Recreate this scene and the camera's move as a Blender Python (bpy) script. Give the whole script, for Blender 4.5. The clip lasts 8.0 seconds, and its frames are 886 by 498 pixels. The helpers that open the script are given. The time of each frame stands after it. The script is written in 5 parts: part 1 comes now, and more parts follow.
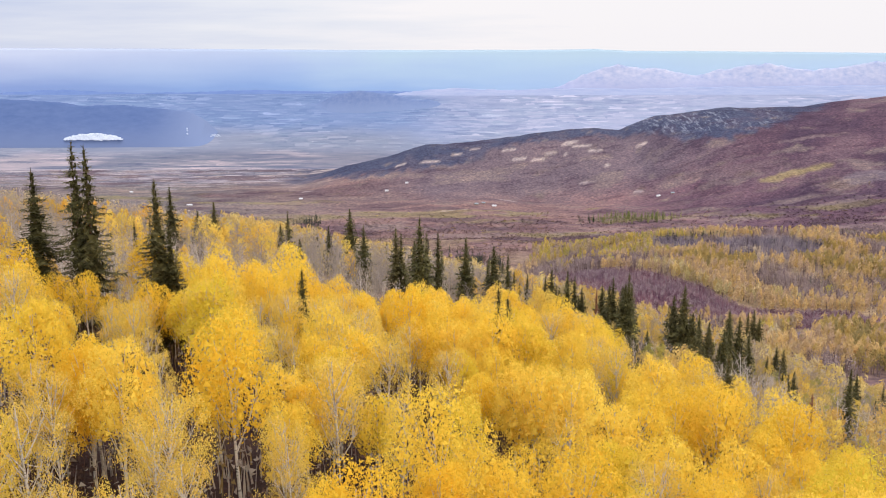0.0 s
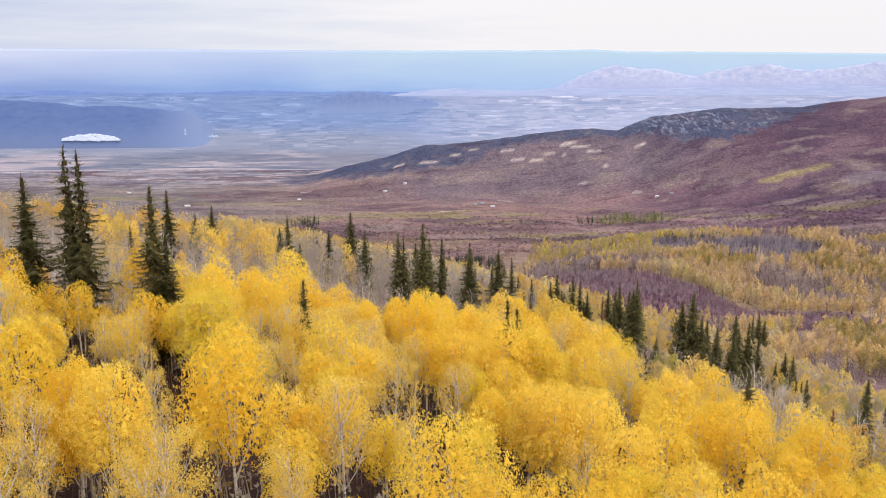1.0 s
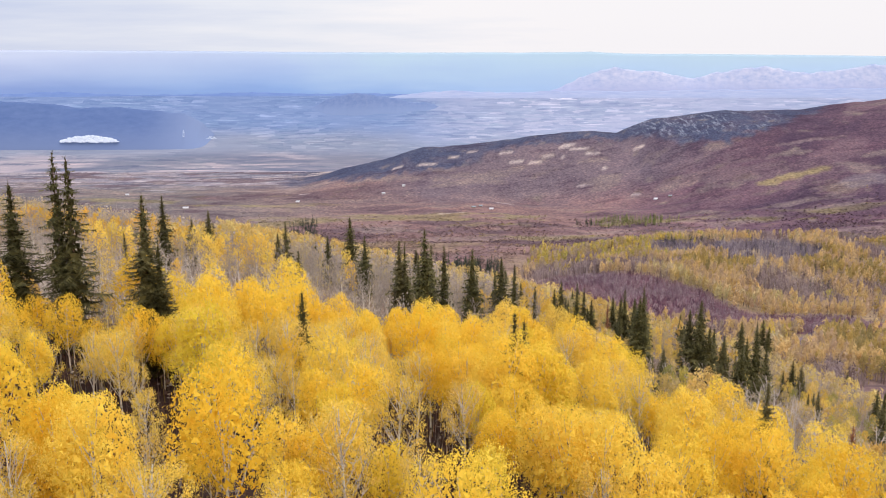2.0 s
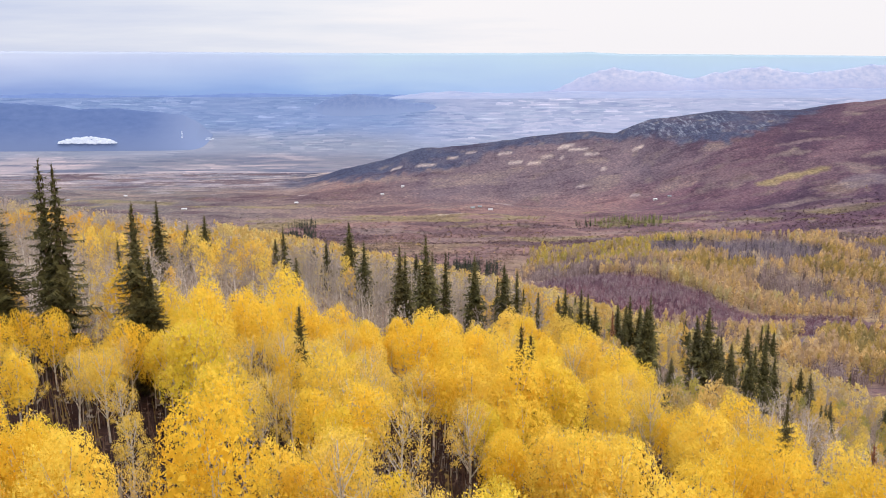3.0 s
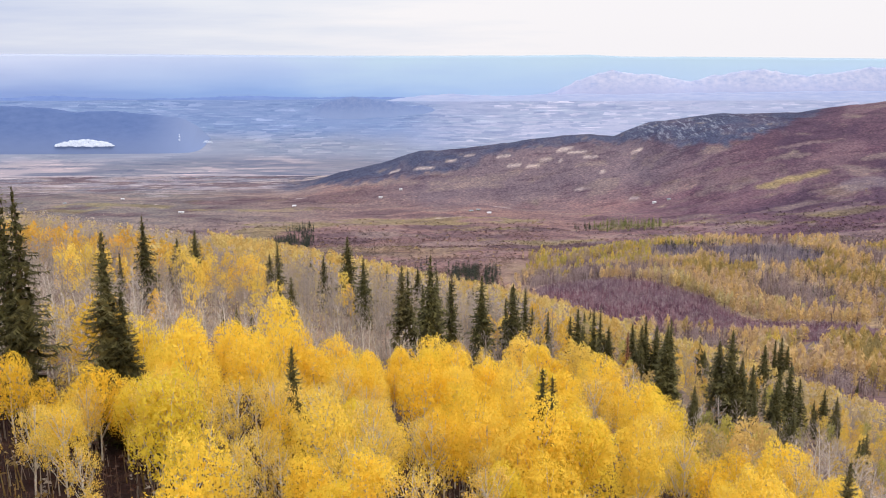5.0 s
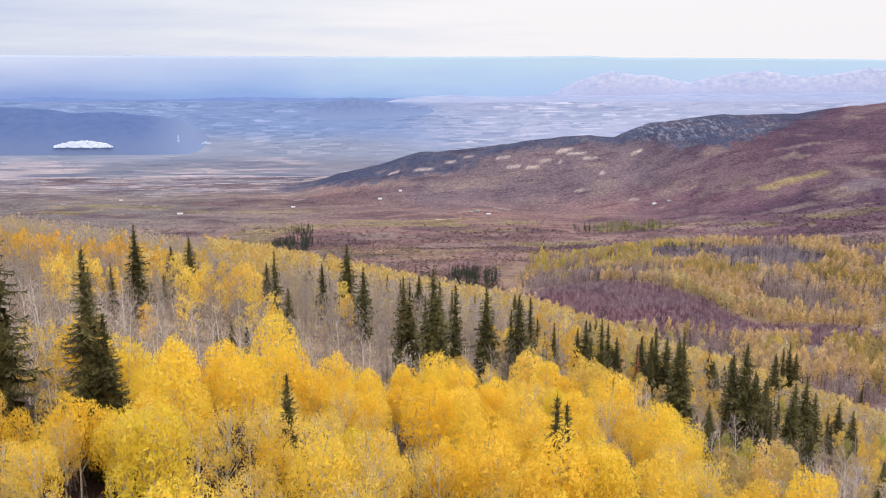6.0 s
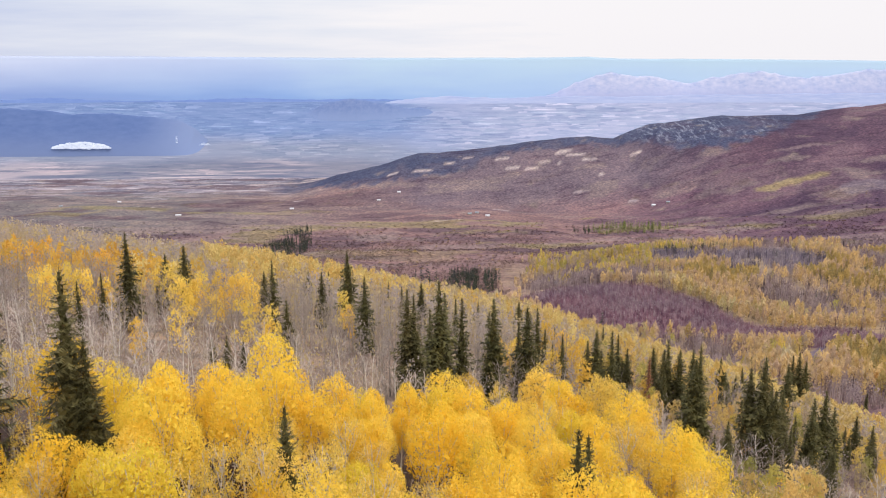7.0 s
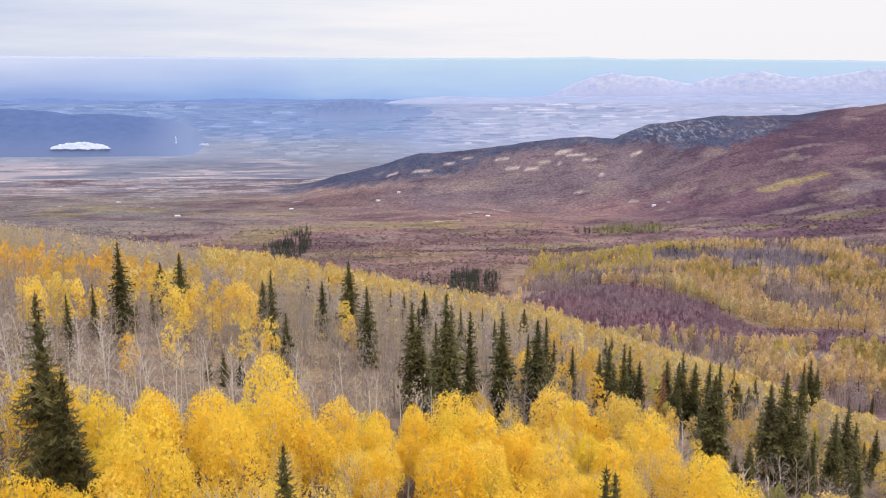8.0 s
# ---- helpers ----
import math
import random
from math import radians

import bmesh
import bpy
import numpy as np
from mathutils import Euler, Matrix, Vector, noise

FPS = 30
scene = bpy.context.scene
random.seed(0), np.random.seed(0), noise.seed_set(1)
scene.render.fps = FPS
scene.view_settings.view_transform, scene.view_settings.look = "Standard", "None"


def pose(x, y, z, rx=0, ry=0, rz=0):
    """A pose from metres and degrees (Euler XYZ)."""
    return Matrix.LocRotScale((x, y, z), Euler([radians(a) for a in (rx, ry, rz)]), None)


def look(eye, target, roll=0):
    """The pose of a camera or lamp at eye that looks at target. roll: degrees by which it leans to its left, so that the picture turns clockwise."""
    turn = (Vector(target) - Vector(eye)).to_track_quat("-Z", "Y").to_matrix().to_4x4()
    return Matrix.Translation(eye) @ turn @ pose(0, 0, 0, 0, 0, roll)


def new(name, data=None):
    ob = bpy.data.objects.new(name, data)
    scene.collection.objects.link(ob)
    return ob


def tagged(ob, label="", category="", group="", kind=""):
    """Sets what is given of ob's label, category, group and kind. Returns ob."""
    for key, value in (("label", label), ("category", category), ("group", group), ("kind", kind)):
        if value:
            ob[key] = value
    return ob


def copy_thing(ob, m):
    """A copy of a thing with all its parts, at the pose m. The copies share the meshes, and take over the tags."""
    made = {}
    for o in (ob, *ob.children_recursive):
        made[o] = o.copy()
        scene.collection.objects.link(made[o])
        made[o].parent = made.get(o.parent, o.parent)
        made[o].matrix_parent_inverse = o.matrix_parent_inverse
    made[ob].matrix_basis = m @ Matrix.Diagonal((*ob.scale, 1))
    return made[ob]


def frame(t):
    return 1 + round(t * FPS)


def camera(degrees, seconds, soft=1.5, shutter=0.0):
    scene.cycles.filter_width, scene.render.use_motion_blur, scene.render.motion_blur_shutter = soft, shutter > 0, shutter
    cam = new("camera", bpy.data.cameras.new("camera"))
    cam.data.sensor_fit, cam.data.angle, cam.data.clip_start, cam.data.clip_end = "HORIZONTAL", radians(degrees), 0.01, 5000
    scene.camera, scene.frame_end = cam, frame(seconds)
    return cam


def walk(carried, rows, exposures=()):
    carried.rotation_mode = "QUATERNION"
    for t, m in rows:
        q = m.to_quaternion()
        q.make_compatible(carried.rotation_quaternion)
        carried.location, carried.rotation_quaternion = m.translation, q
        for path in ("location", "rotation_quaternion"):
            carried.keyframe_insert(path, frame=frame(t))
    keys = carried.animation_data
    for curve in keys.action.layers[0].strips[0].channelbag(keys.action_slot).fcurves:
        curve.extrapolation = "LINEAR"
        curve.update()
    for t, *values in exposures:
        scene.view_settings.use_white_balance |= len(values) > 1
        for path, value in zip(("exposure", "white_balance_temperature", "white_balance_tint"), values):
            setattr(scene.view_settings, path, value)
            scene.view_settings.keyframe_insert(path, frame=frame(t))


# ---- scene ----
# ---------------------------------------------------------------- camera
cam = camera(51.0, 8.0, soft=1.0)
PATH = [
    (0, (0.439, 0.063, 2.434), (0.438, 2.013, 1.991), -0.2),
    (0.5, (-0.097, 2.261, 2.404), (-0.096, 4.211, 1.962), -0.2),
    (1, (-0.599, 4.5, 2.396), (-0.596, 6.45, 1.954), -0.2),
    (1.5, (-0.991, 6.729, 2.41), (-0.985, 8.68, 1.97), -0.1),
    (3, (-1.754, 13.464, 2.582), (-1.745, 15.416, 2.145), -0.2),
    (3.5, (-2.002, 16.058, 2.654), (-1.992, 18.01, 2.218), -0.2),
    (4, (-2.334, 19.067, 2.703), (-2.323, 21.019, 2.269), -0.2),
    (4.5, (-2.661, 22.19, 2.793), (-2.649, 24.143, 2.36), -0.2),
    (6, (-3.606, 31.941, 3.053), (-3.591, 33.894, 2.623), -0.2),
    (6.5, (-4.035, 35.333, 3.057), (-4.02, 37.287, 2.628), -0.2),
    (7, (-4.609, 38.856, 3.089), (-4.591, 40.81, 2.661), -0.2),
    (7.5, (-5.126, 42.35, 3.153), (-5.108, 44.304, 2.725), -0.1),
    (8, (-5.64, 45.79, 3.236), (-5.621, 47.744, 2.808), -0.2),
]
walk(cam, [(t, look(eye, target, roll)) for t, eye, target, roll in PATH])

# ---------------------------------------------------------------- sky, light, exposure
SKY_STRENGTH = 1.0
SUN_TURN, SUN_HEIGHT = 150.0, 48.0
scene.view_settings.exposure = 0.0

world = bpy.data.worlds.new("overcast_sky")
scene.world = world
world.use_nodes = True


def build_sky():
    nt = world.node_tree
    nt.nodes.clear()
    n = nt.nodes.new
    ln = nt.links.new
    out, bg = n("ShaderNodeOutputWorld"), n("ShaderNodeBackground")
    sky = n("ShaderNodeTexSky")
    sky.sky_type, sky.sun_disc = "NISHITA", False
    sky.sun_elevation, sky.sun_rotation = radians(SUN_HEIGHT), radians(SUN_TURN)
    co, sep = n("ShaderNodeTexCoord"), n("ShaderNodeSeparateXYZ")
    ln(co.outputs["Generated"], sep.inputs[0])
    # long flat cloud banks
    stretch = n("ShaderNodeMapping")
    stretch.inputs["Scale"].default_value = (2.2, 2.2, 26.0)
    ln(co.outputs["Generated"], stretch.inputs[0])
    banks = n("ShaderNodeTexNoise")
    banks.inputs["Scale"].default_value, banks.inputs["Detail"].default_value = 1.6, 5.0
    banks.inputs["Roughness"].default_value = 0.55
    ln(stretch.outputs[0], banks.inputs["Vector"])
    # whiter towards the bright side
    side = n("ShaderNodeMapRange")
    side.inputs["From Min"].default_value, side.inputs["From Max"].default_value = -0.6, 0.2
    side.inputs["To Min"].default_value, side.inputs["To Max"].default_value = -0.42, 0.42
    ln(sep.outputs["X"], side.inputs["Value"])
    both = n("ShaderNodeMath")
    both.operation = "ADD"
    ln(banks.outputs["Fac"], both.inputs[0])
    ln(side.outputs[0], both.inputs[1])
    ramp = n("ShaderNodeValToRGB")
    ramp.color_ramp.elements[0].position, ramp.color_ramp.elements[0].color = 0.12, (0.60, 0.66, 0.86, 1)
    ramp.color_ramp.elements[1].position, ramp.color_ramp.elements[1].color = 0.80, (0.97, 0.94, 0.97, 1)
    mid = ramp.color_ramp.elements.new(0.52)
    mid.color = (0.82, 0.84, 0.93, 1)
    ln(both.outputs[0], ramp.inputs[0])
    # an overcast sky is about three times brighter overhead than at the horizon
    rise = n("ShaderNodeMapRange")
    rise.inputs["From Min"].default_value, rise.inputs["From Max"].default_value = 0.08, 1.0
    rise.inputs["To Min"].default_value, rise.inputs["To Max"].default_value = 1.0, 2.9
    ln(sep.outputs["Z"], rise.inputs["Value"])
    lift = n("ShaderNodeVectorMath")
    lift.operation = "SCALE"
    ln(ramp.outputs["Color"], lift.inputs[0])
    ln(rise.outputs[0], lift.inputs["Scale"])
    clear = n("ShaderNodeVectorMath")
    clear.operation = "SCALE"
    clear.inputs["Scale"].default_value = 0.1
    ln(sky.outputs[0], clear.inputs[0])
    mix = n("ShaderNodeMix")
    mix.data_type = "RGBA"
    mix.inputs["Factor"].default_value = 0.06
    ln(lift.outputs[0], mix.inputs["A"])
    ln(clear.outputs[0], mix.inputs["B"])
    ln(mix.outputs["Result"], bg.inputs["Color"])
    bg.inputs["Strength"].default_value = SKY_STRENGTH
    ln(bg.outputs[0], out.inputs[0])


build_sky()
sun = new("sun", bpy.data.lights.new("sun", "SUN"))
sun.data.energy, sun.data.angle, sun.data.color = 1.3, radians(14), (1.0, 0.95, 0.88)
sun.rotation_euler = (radians(90 - SUN_HEIGHT), 0, radians(180 - SUN_TURN))

# ---------------------------------------------------------------- materials


def material(name, rough=0.9, spec=0.15):
    m = bpy.data.materials.new(name)
    m.use_nodes = True
    p = m.node_tree.nodes["Principled BSDF"]
    p.inputs["Roughness"].default_value = rough
    p.inputs["Specular IOR Level"].default_value = spec
    return m, m.node_tree, p


def noise_node(nt, scale, detail=4.0, rough=0.55, vector=None, dims="3D"):
    t = nt.nodes.new("ShaderNodeTexNoise")
    t.noise_dimensions = dims
    t.inputs["Scale"].default_value, t.inputs["Detail"].default_value, t.inputs["Roughness"].default_value = scale, detail, rough
    if vector is not None:
        nt.links.new(vector, t.inputs["Vector"])
    return t


def ramp_node(nt, source, stops):
    r = nt.nodes.new("ShaderNodeValToRGB")
    els = r.color_ramp.elements
    els[0].position, els[0].color = stops[0][0], (*stops[0][1], 1)
    els[1].position, els[1].color = stops[-1][0], (*stops[-1][1], 1)
    for p, c in stops[1:-1]:
        els.new(p).color = (*c, 1)
    nt.links.new(source, r.inputs[0])
    return r


def mix_node(nt, kind, fac, a, b):
    m = nt.nodes.new("ShaderNodeMix")
    m.data_type, m.blend_type = "RGBA", kind
    m.clamp_factor = True
    for key, v in (("Factor", fac), ("A", a), ("B", b)):
        if isinstance(v, (int, float)):
            m.inputs[key].default_value = v
        elif isinstance(v, tuple):
            m.inputs[key].default_value = (*v, 1)
        else:
            nt.links.new(v, m.inputs[key])
    return m.outputs["Result"]


def bump_node(nt, height, strength, distance, p):
    b = nt.nodes.new("ShaderNodeBump")
    b.inputs["Strength"].default_value, b.inputs["Distance"].default_value = strength, distance
    nt.links.new(height, b.inputs["Height"])
    nt.links.new(b.outputs[0], p.inputs["Normal"])


def leaf_material(name, stops, tinted=False, thin=0.5, spread=0.5):
    """Leaves: a colour of its own for each leaf clump, and one for each tree."""
    m, nt, p = material(name, 0.75, 0.1)
    geo = nt.nodes.new("ShaderNodeNewGeometry")
    leaf = ramp_node(nt, geo.outputs["Random Per Island"], [(0.0, (1 - spread,) * 3), (1.0, (1 + spread * 0.6,) * 3)])
    if tinted:
        tree = nt.nodes.new("ShaderNodeAttribute")
        tree.attribute_name = "tint"
        base = tree.outputs["Color"]
    else:
        info = nt.nodes.new("ShaderNodeObjectInfo")
        base = ramp_node(nt, info.outputs["Random"], stops).outputs["Color"]
        hue = noise_node(nt, 0.5, 3.0)
        place = nt.nodes.new("ShaderNodeTexCoord")
        nt.links.new(place.outputs["Object"], hue.inputs["Vector"])
        patch = ramp_node(nt, hue.outputs["Fac"], [(0.3, (1.0, 0.945, 0.85)), (0.7, (1.0, 1.04, 1.15))])
        base = mix_node(nt, "MULTIPLY", 1.0, base, patch.outputs["Color"])
    colour = mix_node(nt, "MULTIPLY", 1.0, base, leaf.outputs["Color"])
    nt.links.new(colour, p.inputs["Base Color"])
    if thin:
        tr, both = nt.nodes.new("ShaderNodeBsdfTranslucent"), nt.nodes.new("ShaderNodeMixShader")
        nt.links.new(colour, tr.inputs["Color"])
        both.inputs[0].default_value = thin
        nt.links.new(p.outputs[0], both.inputs[1])
        nt.links.new(tr.outputs[0], both.inputs[2])
        nt.links.new(both.outputs[0], nt.nodes["Material Output"].inputs[0])
    return m


GOLD = [(0.0, (0.77, 0.50, 0.045)), (0.2, (0.84, 0.59, 0.07)), (0.4, (0.88, 0.645, 0.085)), (0.55, (0.84, 0.555, 0.05)), (0.7, (0.88, 0.655, 0.11)), (0.85, (0.84, 0.61, 0.08)), (1.0, (0.74, 0.58, 0.06))]
M_GOLD = leaf_material("aspen_leaves_gold", GOLD, spread=0.09)
M_PALE = leaf_material("aspen_leaves_thin", [(0.0, (0.76, 0.54, 0.13)), (1.0, (0.85, 0.63, 0.12))], spread=0.25)
M_STAND = leaf_material("aspen_leaves_stand", GOLD, tinted=True, spread=0.11)
M_FAR_STAND = leaf_material("far_foliage", GOLD, tinted=True, thin=0.5, spread=0.07)
M_NEEDLE = leaf_material("spruce_needles", [(0.0, (0.072, 0.063, 0.023)), (0.5, (0.096, 0.086, 0.030)), (1.0, (0.118, 0.098, 0.038))], thin=0.0, spread=0.65)
M_RUST = leaf_material("dead_needles", [(0.0, (0.24, 0.10, 0.05)), (1.0, (0.26, 0.12, 0.06))], thin=0.0, spread=0.4)


def bark_material(name, pale, dark, tinted=False):
    m, nt, p = material(name, 0.85)
    co = nt.nodes.new("ShaderNodeTexCoord")
    fl = nt.nodes.new("ShaderNodeMapping")
    fl.inputs["Scale"].default_value = (2.0, 2.0, 5.0)
    nt.links.new(co.outputs["Object"], fl.inputs[0])
    t = noise_node(nt, 1.4, 5.0, 0.6, fl.outputs[0])
    r = ramp_node(nt, t.outputs["Fac"], [(0.34, dark), (0.46, pale), (0.8, tuple(min(1, c * 1.15) for c in pale))])
    nt.links.new(r.outputs["Color"], p.inputs["Base Color"])
    bump_node(nt, t.outputs["Fac"], 0.4, 0.05, p)
    return m


M_BARK = bark_material("aspen_bark", (0.56, 0.50, 0.42), (0.11, 0.09, 0.075))
M_TWIG = bark_material("aspen_twigs", (0.50, 0.42, 0.36), (0.30, 0.24, 0.20))
M_TRUNK = bark_material("spruce_bark", (0.16, 0.11, 0.08), (0.07, 0.05, 0.04))


def ground_material():
    """Land cover from the mesh's own colour, broken up by scrub, grass, hay, snow and bare soil."""
    m, nt, p = material("ground_cover", 0.95, 0.05)

    def layer(name):
        at = nt.nodes.new("ShaderNodeAttribute")
        at.attribute_name = name
        return at.outputs["Color"]

    co = nt.nodes.new("ShaderNodeTexCoord")

    def spaced(sx, sy, sz=1.0, turn=0.0):
        f = nt.nodes.new("ShaderNodeMapping")
        f.inputs["Scale"].default_value = (sx, sy, sz)
        f.inputs["Rotation"].default_value = (0, 0, radians(turn))
        nt.links.new(co.outputs["Object"], f.inputs[0])
        return f.outputs[0]

    pos = spaced(0.8, 1.0)
    # crowns of the scrub; between them soil, and stems' shade painted as darker colour
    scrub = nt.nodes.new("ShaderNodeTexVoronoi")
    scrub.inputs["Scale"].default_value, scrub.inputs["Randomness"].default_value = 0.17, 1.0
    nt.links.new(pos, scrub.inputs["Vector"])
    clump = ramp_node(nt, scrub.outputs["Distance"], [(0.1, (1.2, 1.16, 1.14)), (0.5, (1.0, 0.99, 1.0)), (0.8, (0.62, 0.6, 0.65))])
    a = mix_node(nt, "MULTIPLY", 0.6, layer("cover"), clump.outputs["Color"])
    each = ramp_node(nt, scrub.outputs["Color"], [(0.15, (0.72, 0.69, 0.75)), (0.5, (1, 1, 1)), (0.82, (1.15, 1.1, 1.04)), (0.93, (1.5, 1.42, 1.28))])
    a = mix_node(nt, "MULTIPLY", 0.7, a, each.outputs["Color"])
    broad = noise_node(nt, 0.009, 6.0, 0.65, pos)
    patch = ramp_node(nt, broad.outputs["Fac"], [(0.3, (0.66, 0.62, 0.72)), (0.5, (1, 1, 1)), (0.72, (1.34, 1.27, 1.2))])
    b = mix_node(nt, "MULTIPLY", 0.9, a, patch.outputs["Color"])
    fine = noise_node(nt, 0.16, 5.0, 0.7, pos)
    speck = ramp_node(nt, fine.outputs["Fac"], [(0.3, (0.74, 0.73, 0.76)), (0.7, (1.26, 1.24, 1.22))])
    c = mix_node(nt, "MULTIPLY", 0.8, b, speck.outputs["Color"])
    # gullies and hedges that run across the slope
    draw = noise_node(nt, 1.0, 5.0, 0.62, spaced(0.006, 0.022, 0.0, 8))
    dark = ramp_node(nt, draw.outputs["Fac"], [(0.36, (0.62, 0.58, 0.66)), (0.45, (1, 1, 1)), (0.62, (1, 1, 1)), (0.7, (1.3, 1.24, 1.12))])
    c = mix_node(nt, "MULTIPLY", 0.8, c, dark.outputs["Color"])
    split = nt.nodes.new("ShaderNodeSeparateColor")
    nt.links.new(layer("detail"), split.inputs[0])

    def masked(mask, factor, colour, base):
        k = nt.nodes.new("ShaderNodeMath")
        k.operation = "MULTIPLY"
        nt.links.new(mask, k.inputs[0])
        nt.links.new(factor, k.inputs[1])
        return mix_node(nt, "MIX", k.outputs[0], base, colour)

    # thin strips of hay, stubble and water on the flats
    lines = noise_node(nt, 1.0, 6.0, 0.62, spaced(0.007, 0.055, 0.0))
    strip = ramp_node(nt, lines.outputs["Fac"], [(0.58, (0, 0, 0)), (0.62, (1, 1, 1))])
    c = masked(split.outputs[1], strip.outputs["Color"], (0.42, 0.365, 0.36), c)
    wet = noise_node(nt, 1.0, 5.0, 0.6, spaced(0.008, 0.05, 0.0, 3))
    brush = ramp_node(nt, wet.outputs["Fac"], [(0.56, (0, 0, 0)), (0.64, (0.8, 0.8, 0.8))])
    c = masked(split.outputs[1], brush.outputs["Color"], (0.085, 0.09, 0.115), c)
    # snow that lies in the runnels of the steep wooded face
    runnel = noise_node(nt, 1.0, 6.0, 0.68, spaced(0.075, 0.02, 0.05, -32))
    snow = ramp_node(nt, runnel.outputs["Fac"], [(0.51, (0, 0, 0)), (0.66, (1, 1, 1))])
    c = masked(split.outputs[0], snow.outputs["Color"], (0.33, 0.34, 0.39), c)
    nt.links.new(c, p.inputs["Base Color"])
    bump_node(nt, fine.outputs["Fac"], 0.8, 4.0, p)
    return m


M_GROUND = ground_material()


# scales the far colours, which carry painted haze
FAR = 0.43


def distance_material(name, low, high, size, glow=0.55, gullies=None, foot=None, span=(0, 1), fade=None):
    """Far country: kilometres of haze painted into colour and glow, mostly low down."""
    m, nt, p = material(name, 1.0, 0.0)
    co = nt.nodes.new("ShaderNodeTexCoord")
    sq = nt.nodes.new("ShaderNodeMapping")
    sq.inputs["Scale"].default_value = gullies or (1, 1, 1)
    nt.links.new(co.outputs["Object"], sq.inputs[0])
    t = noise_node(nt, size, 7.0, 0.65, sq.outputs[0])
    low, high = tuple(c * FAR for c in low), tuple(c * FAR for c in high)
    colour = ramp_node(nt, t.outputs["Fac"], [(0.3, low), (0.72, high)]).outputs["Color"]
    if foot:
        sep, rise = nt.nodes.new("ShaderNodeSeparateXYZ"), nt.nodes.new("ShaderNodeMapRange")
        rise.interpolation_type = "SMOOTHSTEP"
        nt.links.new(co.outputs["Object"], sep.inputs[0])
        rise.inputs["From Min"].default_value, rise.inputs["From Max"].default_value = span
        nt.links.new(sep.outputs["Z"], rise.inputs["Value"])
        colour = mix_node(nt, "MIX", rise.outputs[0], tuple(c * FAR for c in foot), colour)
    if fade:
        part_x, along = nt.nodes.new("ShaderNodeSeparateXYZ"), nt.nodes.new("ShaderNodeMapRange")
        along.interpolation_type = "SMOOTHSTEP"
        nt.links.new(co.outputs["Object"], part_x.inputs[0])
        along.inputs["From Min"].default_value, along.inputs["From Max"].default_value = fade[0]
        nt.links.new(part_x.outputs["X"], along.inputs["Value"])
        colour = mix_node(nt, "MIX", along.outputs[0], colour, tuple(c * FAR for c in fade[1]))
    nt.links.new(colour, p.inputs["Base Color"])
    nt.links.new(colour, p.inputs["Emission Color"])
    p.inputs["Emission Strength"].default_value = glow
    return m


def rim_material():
    """The last plateau, all but lost in the air: deep blue on one side, pale on the other."""
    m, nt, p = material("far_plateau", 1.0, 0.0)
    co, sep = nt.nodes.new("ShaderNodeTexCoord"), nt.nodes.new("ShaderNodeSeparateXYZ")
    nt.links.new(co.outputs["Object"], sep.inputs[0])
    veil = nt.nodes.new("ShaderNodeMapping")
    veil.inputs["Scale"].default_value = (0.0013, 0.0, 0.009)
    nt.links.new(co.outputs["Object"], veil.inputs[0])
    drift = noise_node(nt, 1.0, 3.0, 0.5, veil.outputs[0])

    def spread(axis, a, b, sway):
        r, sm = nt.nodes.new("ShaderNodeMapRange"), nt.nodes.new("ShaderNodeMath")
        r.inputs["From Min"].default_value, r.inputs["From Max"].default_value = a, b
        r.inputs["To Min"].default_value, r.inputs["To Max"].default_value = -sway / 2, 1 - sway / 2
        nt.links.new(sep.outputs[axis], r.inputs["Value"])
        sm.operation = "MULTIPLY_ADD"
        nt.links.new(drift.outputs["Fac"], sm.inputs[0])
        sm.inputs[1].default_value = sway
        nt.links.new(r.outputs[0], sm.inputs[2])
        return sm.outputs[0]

    # haze painted into colour and glow: bluer low down, paler towards the top
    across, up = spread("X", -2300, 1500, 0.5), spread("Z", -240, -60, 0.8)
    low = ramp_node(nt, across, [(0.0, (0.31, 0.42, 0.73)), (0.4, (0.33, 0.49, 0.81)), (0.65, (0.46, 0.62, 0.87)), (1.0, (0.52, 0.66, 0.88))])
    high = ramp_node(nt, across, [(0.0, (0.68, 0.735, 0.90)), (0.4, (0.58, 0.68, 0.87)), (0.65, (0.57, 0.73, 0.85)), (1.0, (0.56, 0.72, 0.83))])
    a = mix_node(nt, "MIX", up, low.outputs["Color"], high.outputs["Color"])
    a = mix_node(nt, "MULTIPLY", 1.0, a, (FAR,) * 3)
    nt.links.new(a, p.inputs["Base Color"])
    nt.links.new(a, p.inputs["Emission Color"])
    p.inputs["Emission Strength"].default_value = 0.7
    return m


